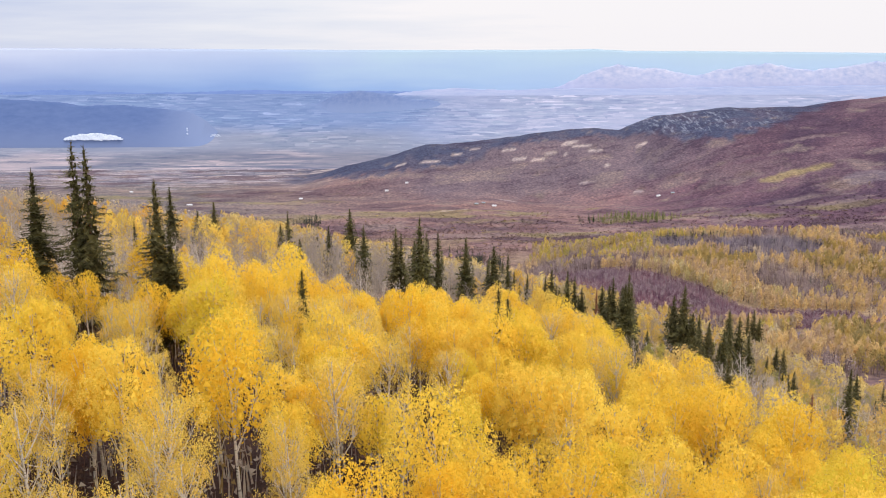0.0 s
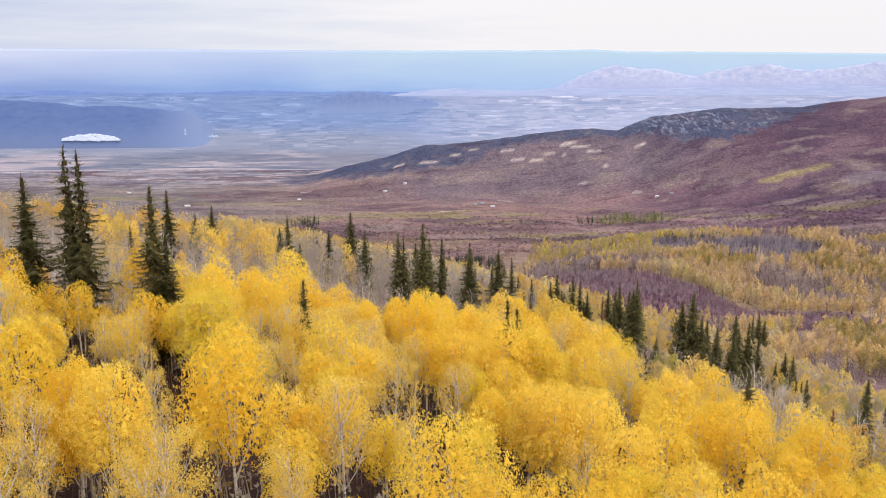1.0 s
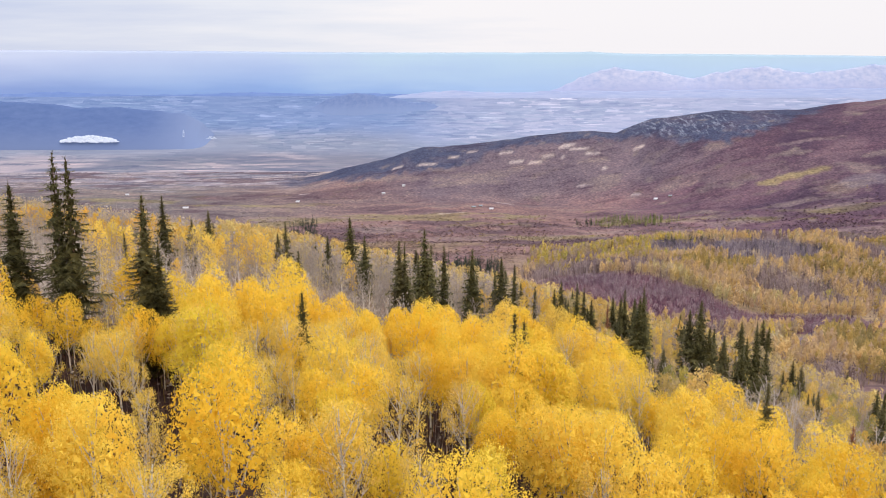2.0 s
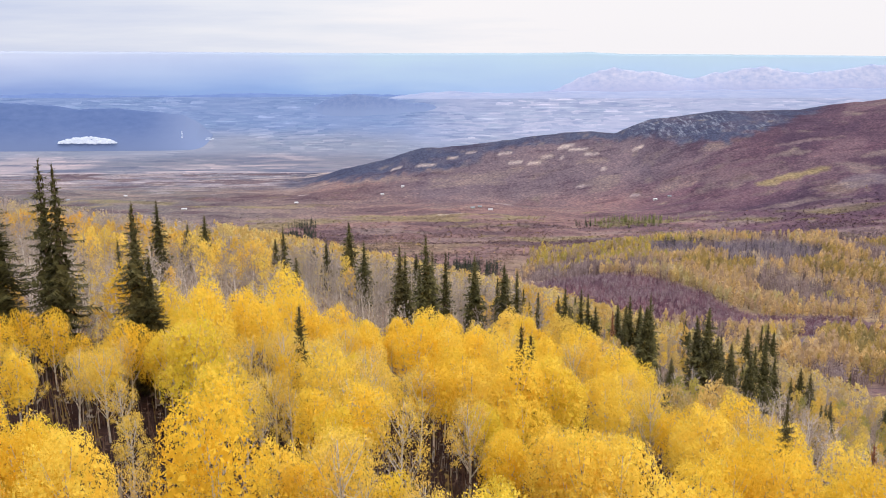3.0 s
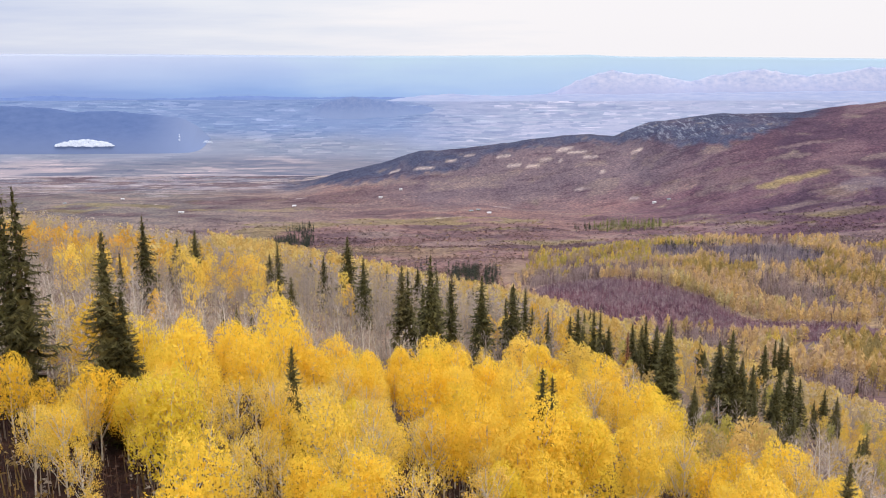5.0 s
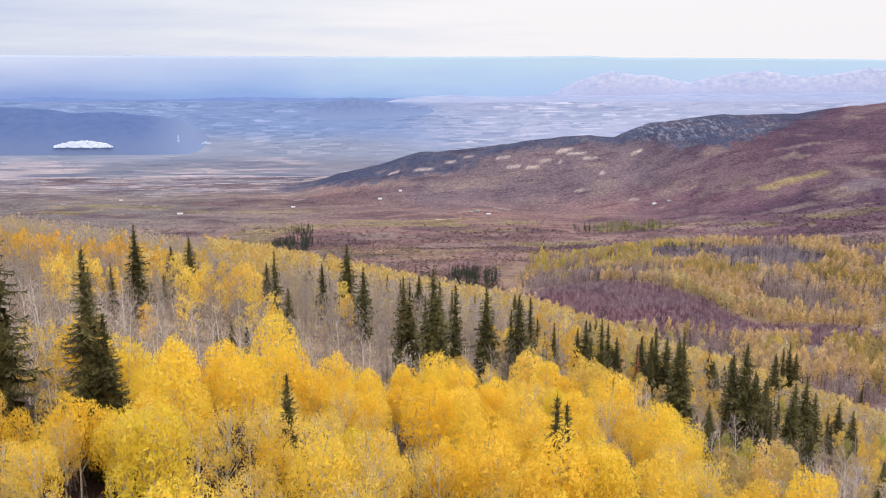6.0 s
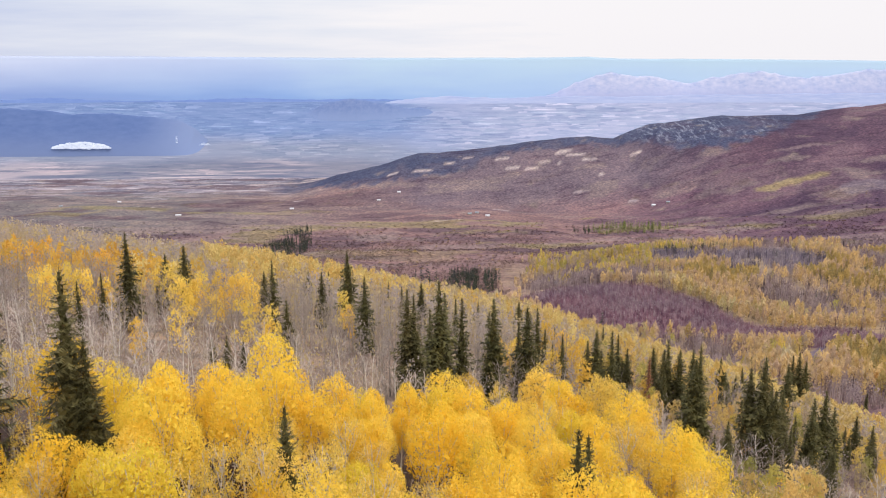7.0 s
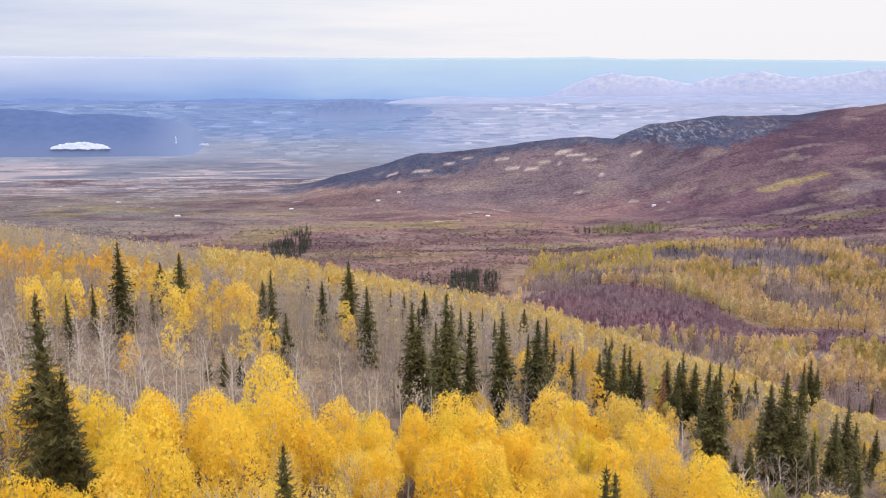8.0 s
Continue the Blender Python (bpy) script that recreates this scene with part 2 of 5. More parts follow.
# valley fields, with blue haze painted into both colour and glow
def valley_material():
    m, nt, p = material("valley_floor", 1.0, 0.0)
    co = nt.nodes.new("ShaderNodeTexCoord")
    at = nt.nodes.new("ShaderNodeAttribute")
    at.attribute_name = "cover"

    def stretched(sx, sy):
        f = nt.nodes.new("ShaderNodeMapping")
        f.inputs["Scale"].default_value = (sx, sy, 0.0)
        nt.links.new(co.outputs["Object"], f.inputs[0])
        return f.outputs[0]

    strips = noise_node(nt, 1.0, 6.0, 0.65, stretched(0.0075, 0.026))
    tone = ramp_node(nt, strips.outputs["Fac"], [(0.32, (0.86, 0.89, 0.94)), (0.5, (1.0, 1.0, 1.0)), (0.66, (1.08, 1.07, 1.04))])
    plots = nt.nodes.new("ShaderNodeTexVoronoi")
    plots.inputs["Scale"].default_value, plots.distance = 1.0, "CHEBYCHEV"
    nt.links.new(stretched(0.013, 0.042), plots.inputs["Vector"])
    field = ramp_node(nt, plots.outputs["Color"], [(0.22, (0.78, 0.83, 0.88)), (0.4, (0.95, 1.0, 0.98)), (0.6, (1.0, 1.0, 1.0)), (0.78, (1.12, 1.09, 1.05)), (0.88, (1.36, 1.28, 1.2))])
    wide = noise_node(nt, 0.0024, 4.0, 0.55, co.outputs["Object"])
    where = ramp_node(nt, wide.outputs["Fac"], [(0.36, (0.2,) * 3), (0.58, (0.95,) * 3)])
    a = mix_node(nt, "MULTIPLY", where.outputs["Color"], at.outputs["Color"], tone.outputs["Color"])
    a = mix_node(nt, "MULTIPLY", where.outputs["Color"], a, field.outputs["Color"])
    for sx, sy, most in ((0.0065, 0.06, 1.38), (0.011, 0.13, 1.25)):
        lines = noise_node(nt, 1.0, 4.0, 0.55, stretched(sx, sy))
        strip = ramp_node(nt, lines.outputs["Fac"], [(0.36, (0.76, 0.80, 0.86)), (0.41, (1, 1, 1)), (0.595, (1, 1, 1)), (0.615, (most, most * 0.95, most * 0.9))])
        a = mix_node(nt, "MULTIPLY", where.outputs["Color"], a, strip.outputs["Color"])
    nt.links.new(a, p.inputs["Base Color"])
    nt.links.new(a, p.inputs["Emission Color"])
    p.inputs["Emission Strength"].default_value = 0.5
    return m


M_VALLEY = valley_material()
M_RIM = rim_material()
# blue haze is painted into the ranges' colours, feet, fade and glow
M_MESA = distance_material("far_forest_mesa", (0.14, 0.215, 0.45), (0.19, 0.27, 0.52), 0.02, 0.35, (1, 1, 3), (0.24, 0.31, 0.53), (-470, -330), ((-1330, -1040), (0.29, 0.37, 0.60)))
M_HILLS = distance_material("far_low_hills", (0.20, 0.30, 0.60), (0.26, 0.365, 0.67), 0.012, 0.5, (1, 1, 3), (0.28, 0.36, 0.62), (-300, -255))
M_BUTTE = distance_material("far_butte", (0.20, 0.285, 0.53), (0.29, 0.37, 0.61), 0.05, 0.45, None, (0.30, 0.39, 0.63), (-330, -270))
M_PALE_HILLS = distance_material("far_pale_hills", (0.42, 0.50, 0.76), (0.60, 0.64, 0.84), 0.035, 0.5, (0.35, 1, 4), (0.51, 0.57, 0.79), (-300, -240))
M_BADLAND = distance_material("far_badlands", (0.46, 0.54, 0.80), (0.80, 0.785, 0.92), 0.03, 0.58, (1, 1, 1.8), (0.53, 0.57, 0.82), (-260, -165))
# fog and steam glow, in place of light scattered inside them
M_CLOUD = distance_material("low_cloud_glow", (0.36, 0.39, 0.475), (0.40, 0.425, 0.50), 0.02, 3.6)


def plain_material(name, colour, rough=0.9, bumps=6.0):
    m, nt, p = material(name, rough)
    t = noise_node(nt, bumps, 4.0)
    r = ramp_node(nt, t.outputs["Fac"], [(0.3, tuple(c * 0.75 for c in colour)), (0.7, tuple(min(1, c * 1.2) for c in colour))])
    nt.links.new(r.outputs["Color"], p.inputs["Base Color"])
    return m


# ---------------------------------------------------------------- mesh tools


def mesh_of(name, verts, tris, mat, tint=None, layer="tint"):
    """A mesh of triangles from arrays."""
    verts, tris = np.asarray(verts, np.float32), np.asarray(tris, np.int32)
    me = bpy.data.meshes.new(name)
    me.vertices.add(len(verts))
    me.vertices.foreach_set("co", verts.ravel())
    me.loops.add(tris.size)
    me.loops.foreach_set("vertex_index", tris.ravel())
    me.polygons.add(len(tris))
    me.polygons.foreach_set("loop_start", np.arange(0, tris.size, 3, dtype=np.int32))
    if tint is not None:
        col = me.color_attributes.new(layer, "FLOAT_COLOR", "POINT")
        col.data.foreach_set("color", np.c_[tint, np.ones(len(tint))].astype(np.float32).ravel())
    me.materials.append(mat)
    me.update(calc_edges=True)
    return me


def part(name, mesh, parent, label=""):
    ob = new(name, mesh)
    ob.parent = parent
    return tagged(ob, label) if label else ob


def join(pieces):
    verts, tris, n = [], [], 0
    for v, f in pieces:
        verts.append(v)
        tris.append(np.asarray(f) + n)
        n += len(v)
    return np.concatenate(verts), np.concatenate(tris)


def tube(points, radii, sides=5):
    points = np.asarray(points, float)
    ang = np.arange(sides) * 2 * math.pi / sides
    rings = []
    for i, c in enumerate(points):
        d = points[min(i + 1, len(points) - 1)] - points[max(i - 1, 0)]
        d = d / (np.linalg.norm(d) + 1e-9)
        a = np.cross(d, (0.31, 0.93, 0.17))
        a /= np.linalg.norm(a) + 1e-9
        b = np.cross(d, a)
        rings.append(c + radii[i] * (np.cos(ang)[:, None] * a + np.sin(ang)[:, None] * b))
    tris = []
    for i in range(len(points) - 1):
        for k in range(sides):
            p, q = i * sides + k, i * sides + (k + 1) % sides
            tris += [(p, q, q + sides), (p, q + sides, p + sides)]
    return np.concatenate(rings), np.array(tris)


def leaf_cloud(g, centres, radii, per, size, up=0.0, loose=0.6):
    """Loose small leaf sprays, per clump, in an egg-shaped shell round each centre, lying mostly along the shell."""
    n = len(centres) * per
    d = g.normal(size=(n, 3))
    d /= np.linalg.norm(d, axis=1)[:, None]
    d[:, 2] += up * g.random(n)
    c = np.repeat(centres, per, 0) + d * np.repeat(radii, per, 0) * (0.35 + 0.65 * g.random((n, 1)) ** 0.5)
    face = d + (0, 0, 0.35) + loose * g.normal(size=(n, 3))
    face /= np.linalg.norm(face, axis=1)[:, None] + 1e-9
    a = np.cross(face, g.normal(size=(n, 3)))
    a /= np.linalg.norm(a, axis=1)[:, None] + 1e-9
    b = np.cross(face, a)
    s = size * (0.65 + 0.7 * g.random((n, 1)))
    v = np.stack([c - b * s * 0.5 - a * s * 0.35, c + a * s * 0.75, c + b * s * 0.5 - a * s * 0.35], 1).reshape(-1, 3)
    return v, np.arange(n * 3).reshape(-1, 3)


def sprays(g, c, out, wide, tall, loose=0.5):
    """Leafy twig ends at the places c: slivers that point up and outwards."""
    n = len(c)
    face = out * (1, 1, 0.7) + loose * g.normal(size=(n, 3))
    face /= np.linalg.norm(face, axis=1)[:, None] + 1e-9
    up = out * 0.5 + (0, 0, 0.9) + 0.45 * g.normal(size=(n, 3))
    up -= face * (up * face).sum(1)[:, None]
    up /= np.linalg.norm(up, axis=1)[:, None] + 1e-9
    side = np.cross(up, face)
    s = 0.65 + 0.7 * g.random((n, 1))
    v = np.stack([c - side * s * wide * 0.5 - up * s * tall * 0.4, c + side * s * wide * 0.5 - up * s * tall * 0.25, c + up * s * tall * 0.6], 1).reshape(-1, 3)
    return v, np.arange(n * 3).reshape(-1, 3)


def lobed_crown(g, centres, radii, count, wide, tall, core=0, core_size=0.36, depth=0.22):
    """Leaves over the outside of a heap of egg-shaped lobes, and a few large sprays within that close it."""
    k = len(centres)
    area = radii[:, 0] * radii[:, 2]
    found_c, found_d, have = [], [], 0
    for _ in range(6):
        i = g.choice(k, count * 2, p=area / area.sum())
        d = g.normal(size=(len(i), 3))
        d /= np.linalg.norm(d, axis=1)[:, None]
        c = centres[i] + d * radii[i] * (1 - depth * g.random((len(i), 1)) ** 1.5 + 0.05 * g.normal(size=(len(i), 1)))
        near = ((c[:, None] - centres[None]) / radii[None]) ** 2
        inside = near.sum(2)
        inside[np.arange(len(i)), i] = 9
        keep = (inside.min(1) > 0.66) & (d[:, 2] > -0.75 + 0.5 * g.random(len(i)))
        found_c.append(c[keep])
        found_d.append(d[keep])
        have += int(keep.sum())
        if have >= count:
            break
    c, d = np.concatenate(found_c)[:count], np.concatenate(found_d)[:count]
    leaves = sprays(g, c, d, wide, tall)
    if not core:
        return leaves
    i = g.choice(k, core, p=area / area.sum())
    d = g.normal(size=(core, 3))
    d /= np.linalg.norm(d, axis=1)[:, None]
    return join([leaves, sprays(g, centres[i] + d * radii[i] * 0.6, d, core_size, core_size * 1.4)])


def aspen_shape(seed, height, radius, lobes, count, wide, tall, bare=0.42, limbs=9, sides=6, core=0, open_crown=False, core_size=0.36):
    """Trunk with rising limbs, and the leafy lobes that they carry, like flames along the crown's outside."""
    g = np.random.default_rng(seed)
    lean = g.normal(size=2) * 0.35
    ts = np.linspace(0, 1, 6)
    bend = np.c_[lean[0] * ts ** 2 + 0.12 * np.sin(ts * 5 + seed), lean[1] * ts ** 2 + 0.12 * np.cos(ts * 4 + seed), ts * (height * 0.93 + 0.6) - 0.6]
    wood = [tube(bend, 0.125 * (1 - 0.85 * ts) + 0.01, sides)]
    t = (np.arange(lobes) + g.random(lobes)) / lobes
    fullness = np.sqrt(np.clip(np.sin(math.pi * (0.22 + 0.72 * t ** 1.1)), 0.02, 1))
    ang = np.arange(lobes) * 2.39996 + g.normal(size=lobes) * 0.5
    out = radius * fullness * (0.36 + 0.42 * np.sqrt(g.random(lobes))) * (1 + 0.22 * np.sin(ang * 2 + seed))
    z = height * (bare + (0.92 - bare) * t) + 0.25 * g.normal(size=lobes)
    tz = np.clip(z / height, 0, 1)
    cx, cy = np.interp(tz, ts, bend[:, 0]), np.interp(tz, ts, bend[:, 1])
    centres = np.c_[cx + out * np.cos(ang), cy + out * np.sin(ang), z]
    r = radius * ((0.20 + 0.13 * g.random(lobes)) if open_crown else (0.27 + 0.15 * g.random(lobes)))
    radii = np.c_[r, r, r * (1.5 + 0.5 * g.random(lobes))]
    for k in range(limbs):
        i = int((k + 0.5) * lobes / limbs)
        foot_z = max(height * 0.22, centres[i, 2] - out[i] * 1.3 - 0.6)
        u = foot_z / height
        foot = np.array([np.interp(u, ts, bend[:, 0]), np.interp(u, ts, bend[:, 1]), foot_z])
        tip = centres[i] + (0, 0, r[i] * 0.8)
        knee = foot * 0.5 + tip * 0.5 + (0, 0, -0.25)
        wood.append(tube([foot, knee, tip], [0.05, 0.035, 0.01], 3))
        if open_crown:
            for _ in range(3):
                q = knee * 0.5 + tip * 0.5 + g.normal(size=3) * (0.5, 0.5, 0.3) + (0, 0, 0.5)
                wood.append(tube([knee * 0.7 + tip * 0.3, q], [0.025, 0.008], 3))
    crown = lobed_crown(g, centres, radii, count, wide, tall, core, core_size, depth=0.9 if open_crown else 0.22)
    return wood[0], (join(wood[1:]) if limbs else None), crown


def bare_aspen_shape(seed, height, branches=18, twigs=5):
    """A leafless aspen: trunk and limbs, and the haze of twigs."""
    g = np.random.default_rng(seed)
    ts = np.linspace(0, 1, 5)
    lean = g.normal(size=2) * 0.5
    bend = np.c_[lean[0] * ts ** 2, lean[1] * ts ** 2, ts * (height + 0.6) - 0.6]
    wood = [tube(bend, 0.11 * (1 - 0.88 * ts) + 0.008, 5)]
    tw = []
    for k in range(branches):
        u = 0.35 + 0.6 * (k + g.random()) / branches
        foot = np.array([np.interp(u, ts, bend[:, 0]), np.interp(u, ts, bend[:, 1]), u * height])
        a = k * 2.39996 + g.normal() * 0.4
        ln = height * 0.2 * (1.25 - u) * (0.7 + 0.6 * g.random())
        tip = foot + (math.cos(a) * ln, math.sin(a) * ln, ln * (0.9 + 0.5 * g.random()))
        wood.append(tube([foot, foot * 0.5 + tip * 0.5 + (0, 0, -0.12), tip], [0.034, 0.022, 0.008], 3))
        for j in range(twigs):
            w = 0.35 + 0.65 * (j + 1) / twigs
            p = foot * (1 - w) + tip * w
            d = np.array([math.cos(a), math.sin(a), 0.9]) * 0.6 + g.normal(size=3) * 0.5
            q = p + d * (0.5 + 0.35 * g.random())
            s = np.cross(d, g.normal(size=3))
            s *= 0.022 / (np.linalg.norm(s) + 1e-9)
            tw.append((np.array([p - s, p + s, q]), np.array([(0, 1, 2)])))
    return wood[0], join(wood[1:] + tw)


def spruce_shape(seed, height=20.0, radius=2.4, taper=11.0, gap=0.42, arms=7, sprays=5, ragged=0.4):
    """Trunk, and uneven tiers of drooping boughs fringed with needle sprays; a spire that widens for taper metres below its tip."""
    g = np.random.default_rng(seed)
    trunk = tube([(0, 0, -0.6), (0.05, 0, height * 0.5), (0, 0.04, height * 0.99)], [0.24, 0.14, 0.03], 6)
    v = []
    z = height * 0.06
    phase = g.random(4) * 6.3
    while z < height - 0.15:
        below = height - z
        full = radius * min(1.0, (below / taper) ** 0.85)
        if z < height * 0.2:
            full *= 0.55 + 2.2 * z / height
        tier = 1 - ragged * 0.75 * g.random() ** 1.5
        k_arms = max(3, int(round(arms * min(1.0, 0.45 + below / taper))))
        turn = g.random() * 6.3
        for k in range(k_arms):
            a = turn + 2 * math.pi * (k + 0.35 * g.normal()) / k_arms
            # boughs are longer on some sides and at some heights
            swell = 1 + 0.3 * ragged * math.sin(2 * a + phase[0] + z * 0.9) + 0.3 * ragged * math.sin(a + phase[1] - z * 1.7)
            ln = full * tier * swell * (0.72 + 0.28 * g.random()) + 0.12
            d = np.array([math.cos(a), math.sin(a), 0.0])
            s = np.array([-d[1], d[0], 0.0])
            droop = 0.16 + 0.30 * min(1.0, below / taper) + 0.08 * g.normal()
            z0 = z + 0.25 * gap * g.normal()
            e = np.linspace(0.06, 1, sprays + 1)
            spine = np.array([d * ln * t + (0, 0, z0 - droop * ln * t * (1.55 - 0.85 * t)) for t in e])
            for j in range(sprays):
                w = (0.12 + 0.24 * ln * (1.05 - 0.55 * e[j])) * (0.55 + 0.9 * g.random())
                for side in (1, -1):
                    tip = spine[j] * 0.35 + spine[j + 1] * 0.65 + d * w * 0.55 + s * side * w + (0, 0, -(0.15 + 0.65 * g.random()) * w)
                    v += [spine[j], spine[j + 1], tip] if side > 0 else [spine[j + 1], spine[j], tip]
            # a tuft at the end, turned up a little
            b = spine[-1]
            r = 0.06 + 0.05 * ln
            v += [b - s * r, b + s * r, b + d * (0.18 + 0.1 * ln) + (0, 0, 0.05 + 0.1 * g.random())]
            # hanging twigs near the stem
            q = d * ln * (0.15 + 0.35 * g.random()) + (0, 0, z0 - 0.08)
            r = s * (0.10 + 0.14 * ln)
            v += [q - r, q + r, q + (0, 0, -0.3 - 0.25 * ln)]
        z += gap * (0.75 + 0.5 * g.random()) * (0.6 + 0.4 * min(1.0, below / taper))
    top = height
    v += [(-0.05, 0, top - 0.5), (0.05, 0, top - 0.5), (0, 0, top + 0.35), (0, -0.05, top - 0.5), (0, 0.05, top - 0.5), (0, 0, top + 0.35)]
    return trunk, (np.array(v, float), np.arange(len(v)).reshape(-1, 3))


def pole_cloud(seed, count, height, spread, fuzz, size, thick=0.05):
    """A clump of bare stems, as upright slivers in a thin haze of twigs."""
    g = np.random.default_rng(seed)
    foot = g.normal(size=(count, 2)) * spread
    top = height * (0.6 + 0.45 * g.random(count))
    a = g.random(count) * math.pi
    w = thick * (1 + 1.2 * g.random(count))
    lean = g.normal(size=(count, 2)) * 0.25
    v = np.stack([np.c_[foot[:, 0] - w * np.cos(a), foot[:, 1] - w * np.sin(a), 0 * a], np.c_[foot[:, 0] + w * np.cos(a), foot[:, 1] + w * np.sin(a), 0 * a],
                  np.c_[foot + lean, top]], 1).reshape(-1, 3)
    haze = leaf_cloud(g, np.array([(0, 0, height * 0.45), (0, 0, height * 0.72)]), np.array([(spread * 1.5, spread * 1.5, height * 0.25), (spread, spread, height * 0.22)]), fuzz // 2, size, 0.0, 1.5)
    return join([(v, np.arange(count * 3).reshape(-1, 3)), haze])


def scattered(g, x0, x1, y0, y1, gap):
    """Jittered places, about gap metres apart."""
    nx, ny = max(1, int((x1 - x0) / gap)), max(1, int((y1 - y0) / gap))
    ix, iy = np.meshgrid(np.arange(nx), np.arange(ny))
    x = x0 + (ix + 0.5 * (iy % 2) + 0.12 + 0.76 * g.random(ix.shape)) * gap
    y = y0 + (iy + 0.12 + 0.76 * g.random(ix.shape)) * gap
    return x.ravel(), y.ravel()


def stand_mesh(name, shapes, x, y, scale, tints, mat, g, tall=None):
    """Many trees in one mesh: each takes one of the shapes, turned and sized, on the ground."""
    z = ground_height(x, y)
    pick, turn = g.integers(0, len(shapes), len(x)), g.random(len(x)) * 2 * math.pi
    tall = scale if tall is None else tall
    vs, fs, ts, n = [], [], [], 0
    for k, (v, f) in enumerate(shapes):
        idx = np.nonzero(pick == k)[0]
        if not len(idx):
            continue
        c, s = np.cos(turn[idx])[:, None], np.sin(turn[idx])[:, None]
        sc = scale[idx][:, None]
        out = np.stack([(v[:, 0] * c - v[:, 1] * s) * sc + x[idx][:, None], (v[:, 0] * s + v[:, 1] * c) * sc + y[idx][:, None],
                        v[:, 2] * tall[idx][:, None] + z[idx][:, None]], -1)
        vs.append(out.reshape(-1, 3))
        fs.append((f[None] + (np.arange(len(idx)) * len(v))[:, None, None]).reshape(-1, 3) + n)
        ts.append(np.repeat(tints[idx], len(v), 0))
        n += len(idx) * len(v)
    return mesh_of(name, np.concatenate(vs), np.concatenate(fs), mat, np.concatenate(ts))


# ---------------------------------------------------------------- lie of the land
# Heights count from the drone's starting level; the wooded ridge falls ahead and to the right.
rng = np.random.default_rng(7)


def lattice(ix, iy, seed):
    h = (ix.astype(np.int64) * 374761393 + iy.astype(np.int64) * 668265263 + seed * 974634777) & 0x7FFFFFFF
    h = ((h ^ (h >> 13)) * 1274126177) & 0x7FFFFFFF
    return ((h ^ (h >> 16)) & 0xFFFF) / 65535.0


def value_noise(x, y, size, seed=0):
    """Smooth noise from 0 to 1, with features of that many metres."""
    x, y = np.asarray(x, float) / size, np.asarray(y, float) / size
    ix, iy = np.floor(x), np.floor(y)
    u, v = x - ix, y - iy
    u, v = u * u * (3 - 2 * u), v * v * (3 - 2 * v)
    a, b = lattice(ix, iy, seed), lattice(ix + 1, iy, seed)
    c, d = lattice(ix, iy + 1, seed), lattice(ix + 1, iy + 1, seed)
    return (a * (1 - u) + b * u) * (1 - v) + (c * (1 - u) + d * u) * v


def fractal(x, y, size, seed=0, octaves=4):
    total, weight = 0.0, 0.0
    for k in range(octaves):
        total = total + value_noise(x, y, size / 2 ** k, seed + 17 * k) * 0.55 ** k
        weight += 0.55 ** k
    return total / weight


def step(a, b, v):
    u = np.clip((np.asarray(v, float) - a) / (b - a), 0, 1)
    return u * u * (3 - 2 * u)


def dome(x, y, cx, cy, rx, ry, turn=0.0):
    """1 in the middle of an ellipse, 0 at its rim and outside."""
    c, s = math.cos(radians(turn)), math.sin(radians(turn))
    u, v = ((x - cx) * c + (y - cy) * s) / rx, (-(x - cx) * s + (y - cy) * c) / ry
    return np.clip(1 - u * u - v * v, 0, 1)


PLAIN_Y = [-400, 435, 851, 999, 1405, 1690, 2049, 2644, 3330, 3718, 4001, 4276, 4548, 4900, 7000]
PLAIN_Z = [-66, -195, -275, -297, -358, -394, -433, -477, -500, -492, -452, -382, -270, -251, -251]
HILL_X = [-687, -549, -426, -244, -61, 59, 259, 457, 634, 753, 1029, 1285, 1442, 1574, 2065, 3100]
HILL_Z = [-545, -508, -472, -420, -369, -364, -338, -314, -316, -266, -238, -239, -218, -203, -118, -10]


def ridge_height(x, y):
    z = -22.75 - 0.218 * np.clip(x, -41, 650) - 0.115 * np.clip(x + 41, -480, 0) - 0.1666 * np.maximum(y, -350)
    z = z - 0.072 * np.maximum(0, y - 240) - 20 * np.maximum(0, (y - 487) / 207) ** 2 - 0.135 * np.clip(x - 41, 0, 166) - 0.24 * np.maximum(0, x - 207)
    z = z + 5 * step(250, 330, y) * step(-40, -100, x)
    far = np.hypot(x + 14, np.maximum(y, 0))
    return z + 7 * (fractal(x, y, 100, 3) - 0.5) * step(60, 200, far) + 1.4 * (fractal(x, y, 18, 5, 2) - 0.5)


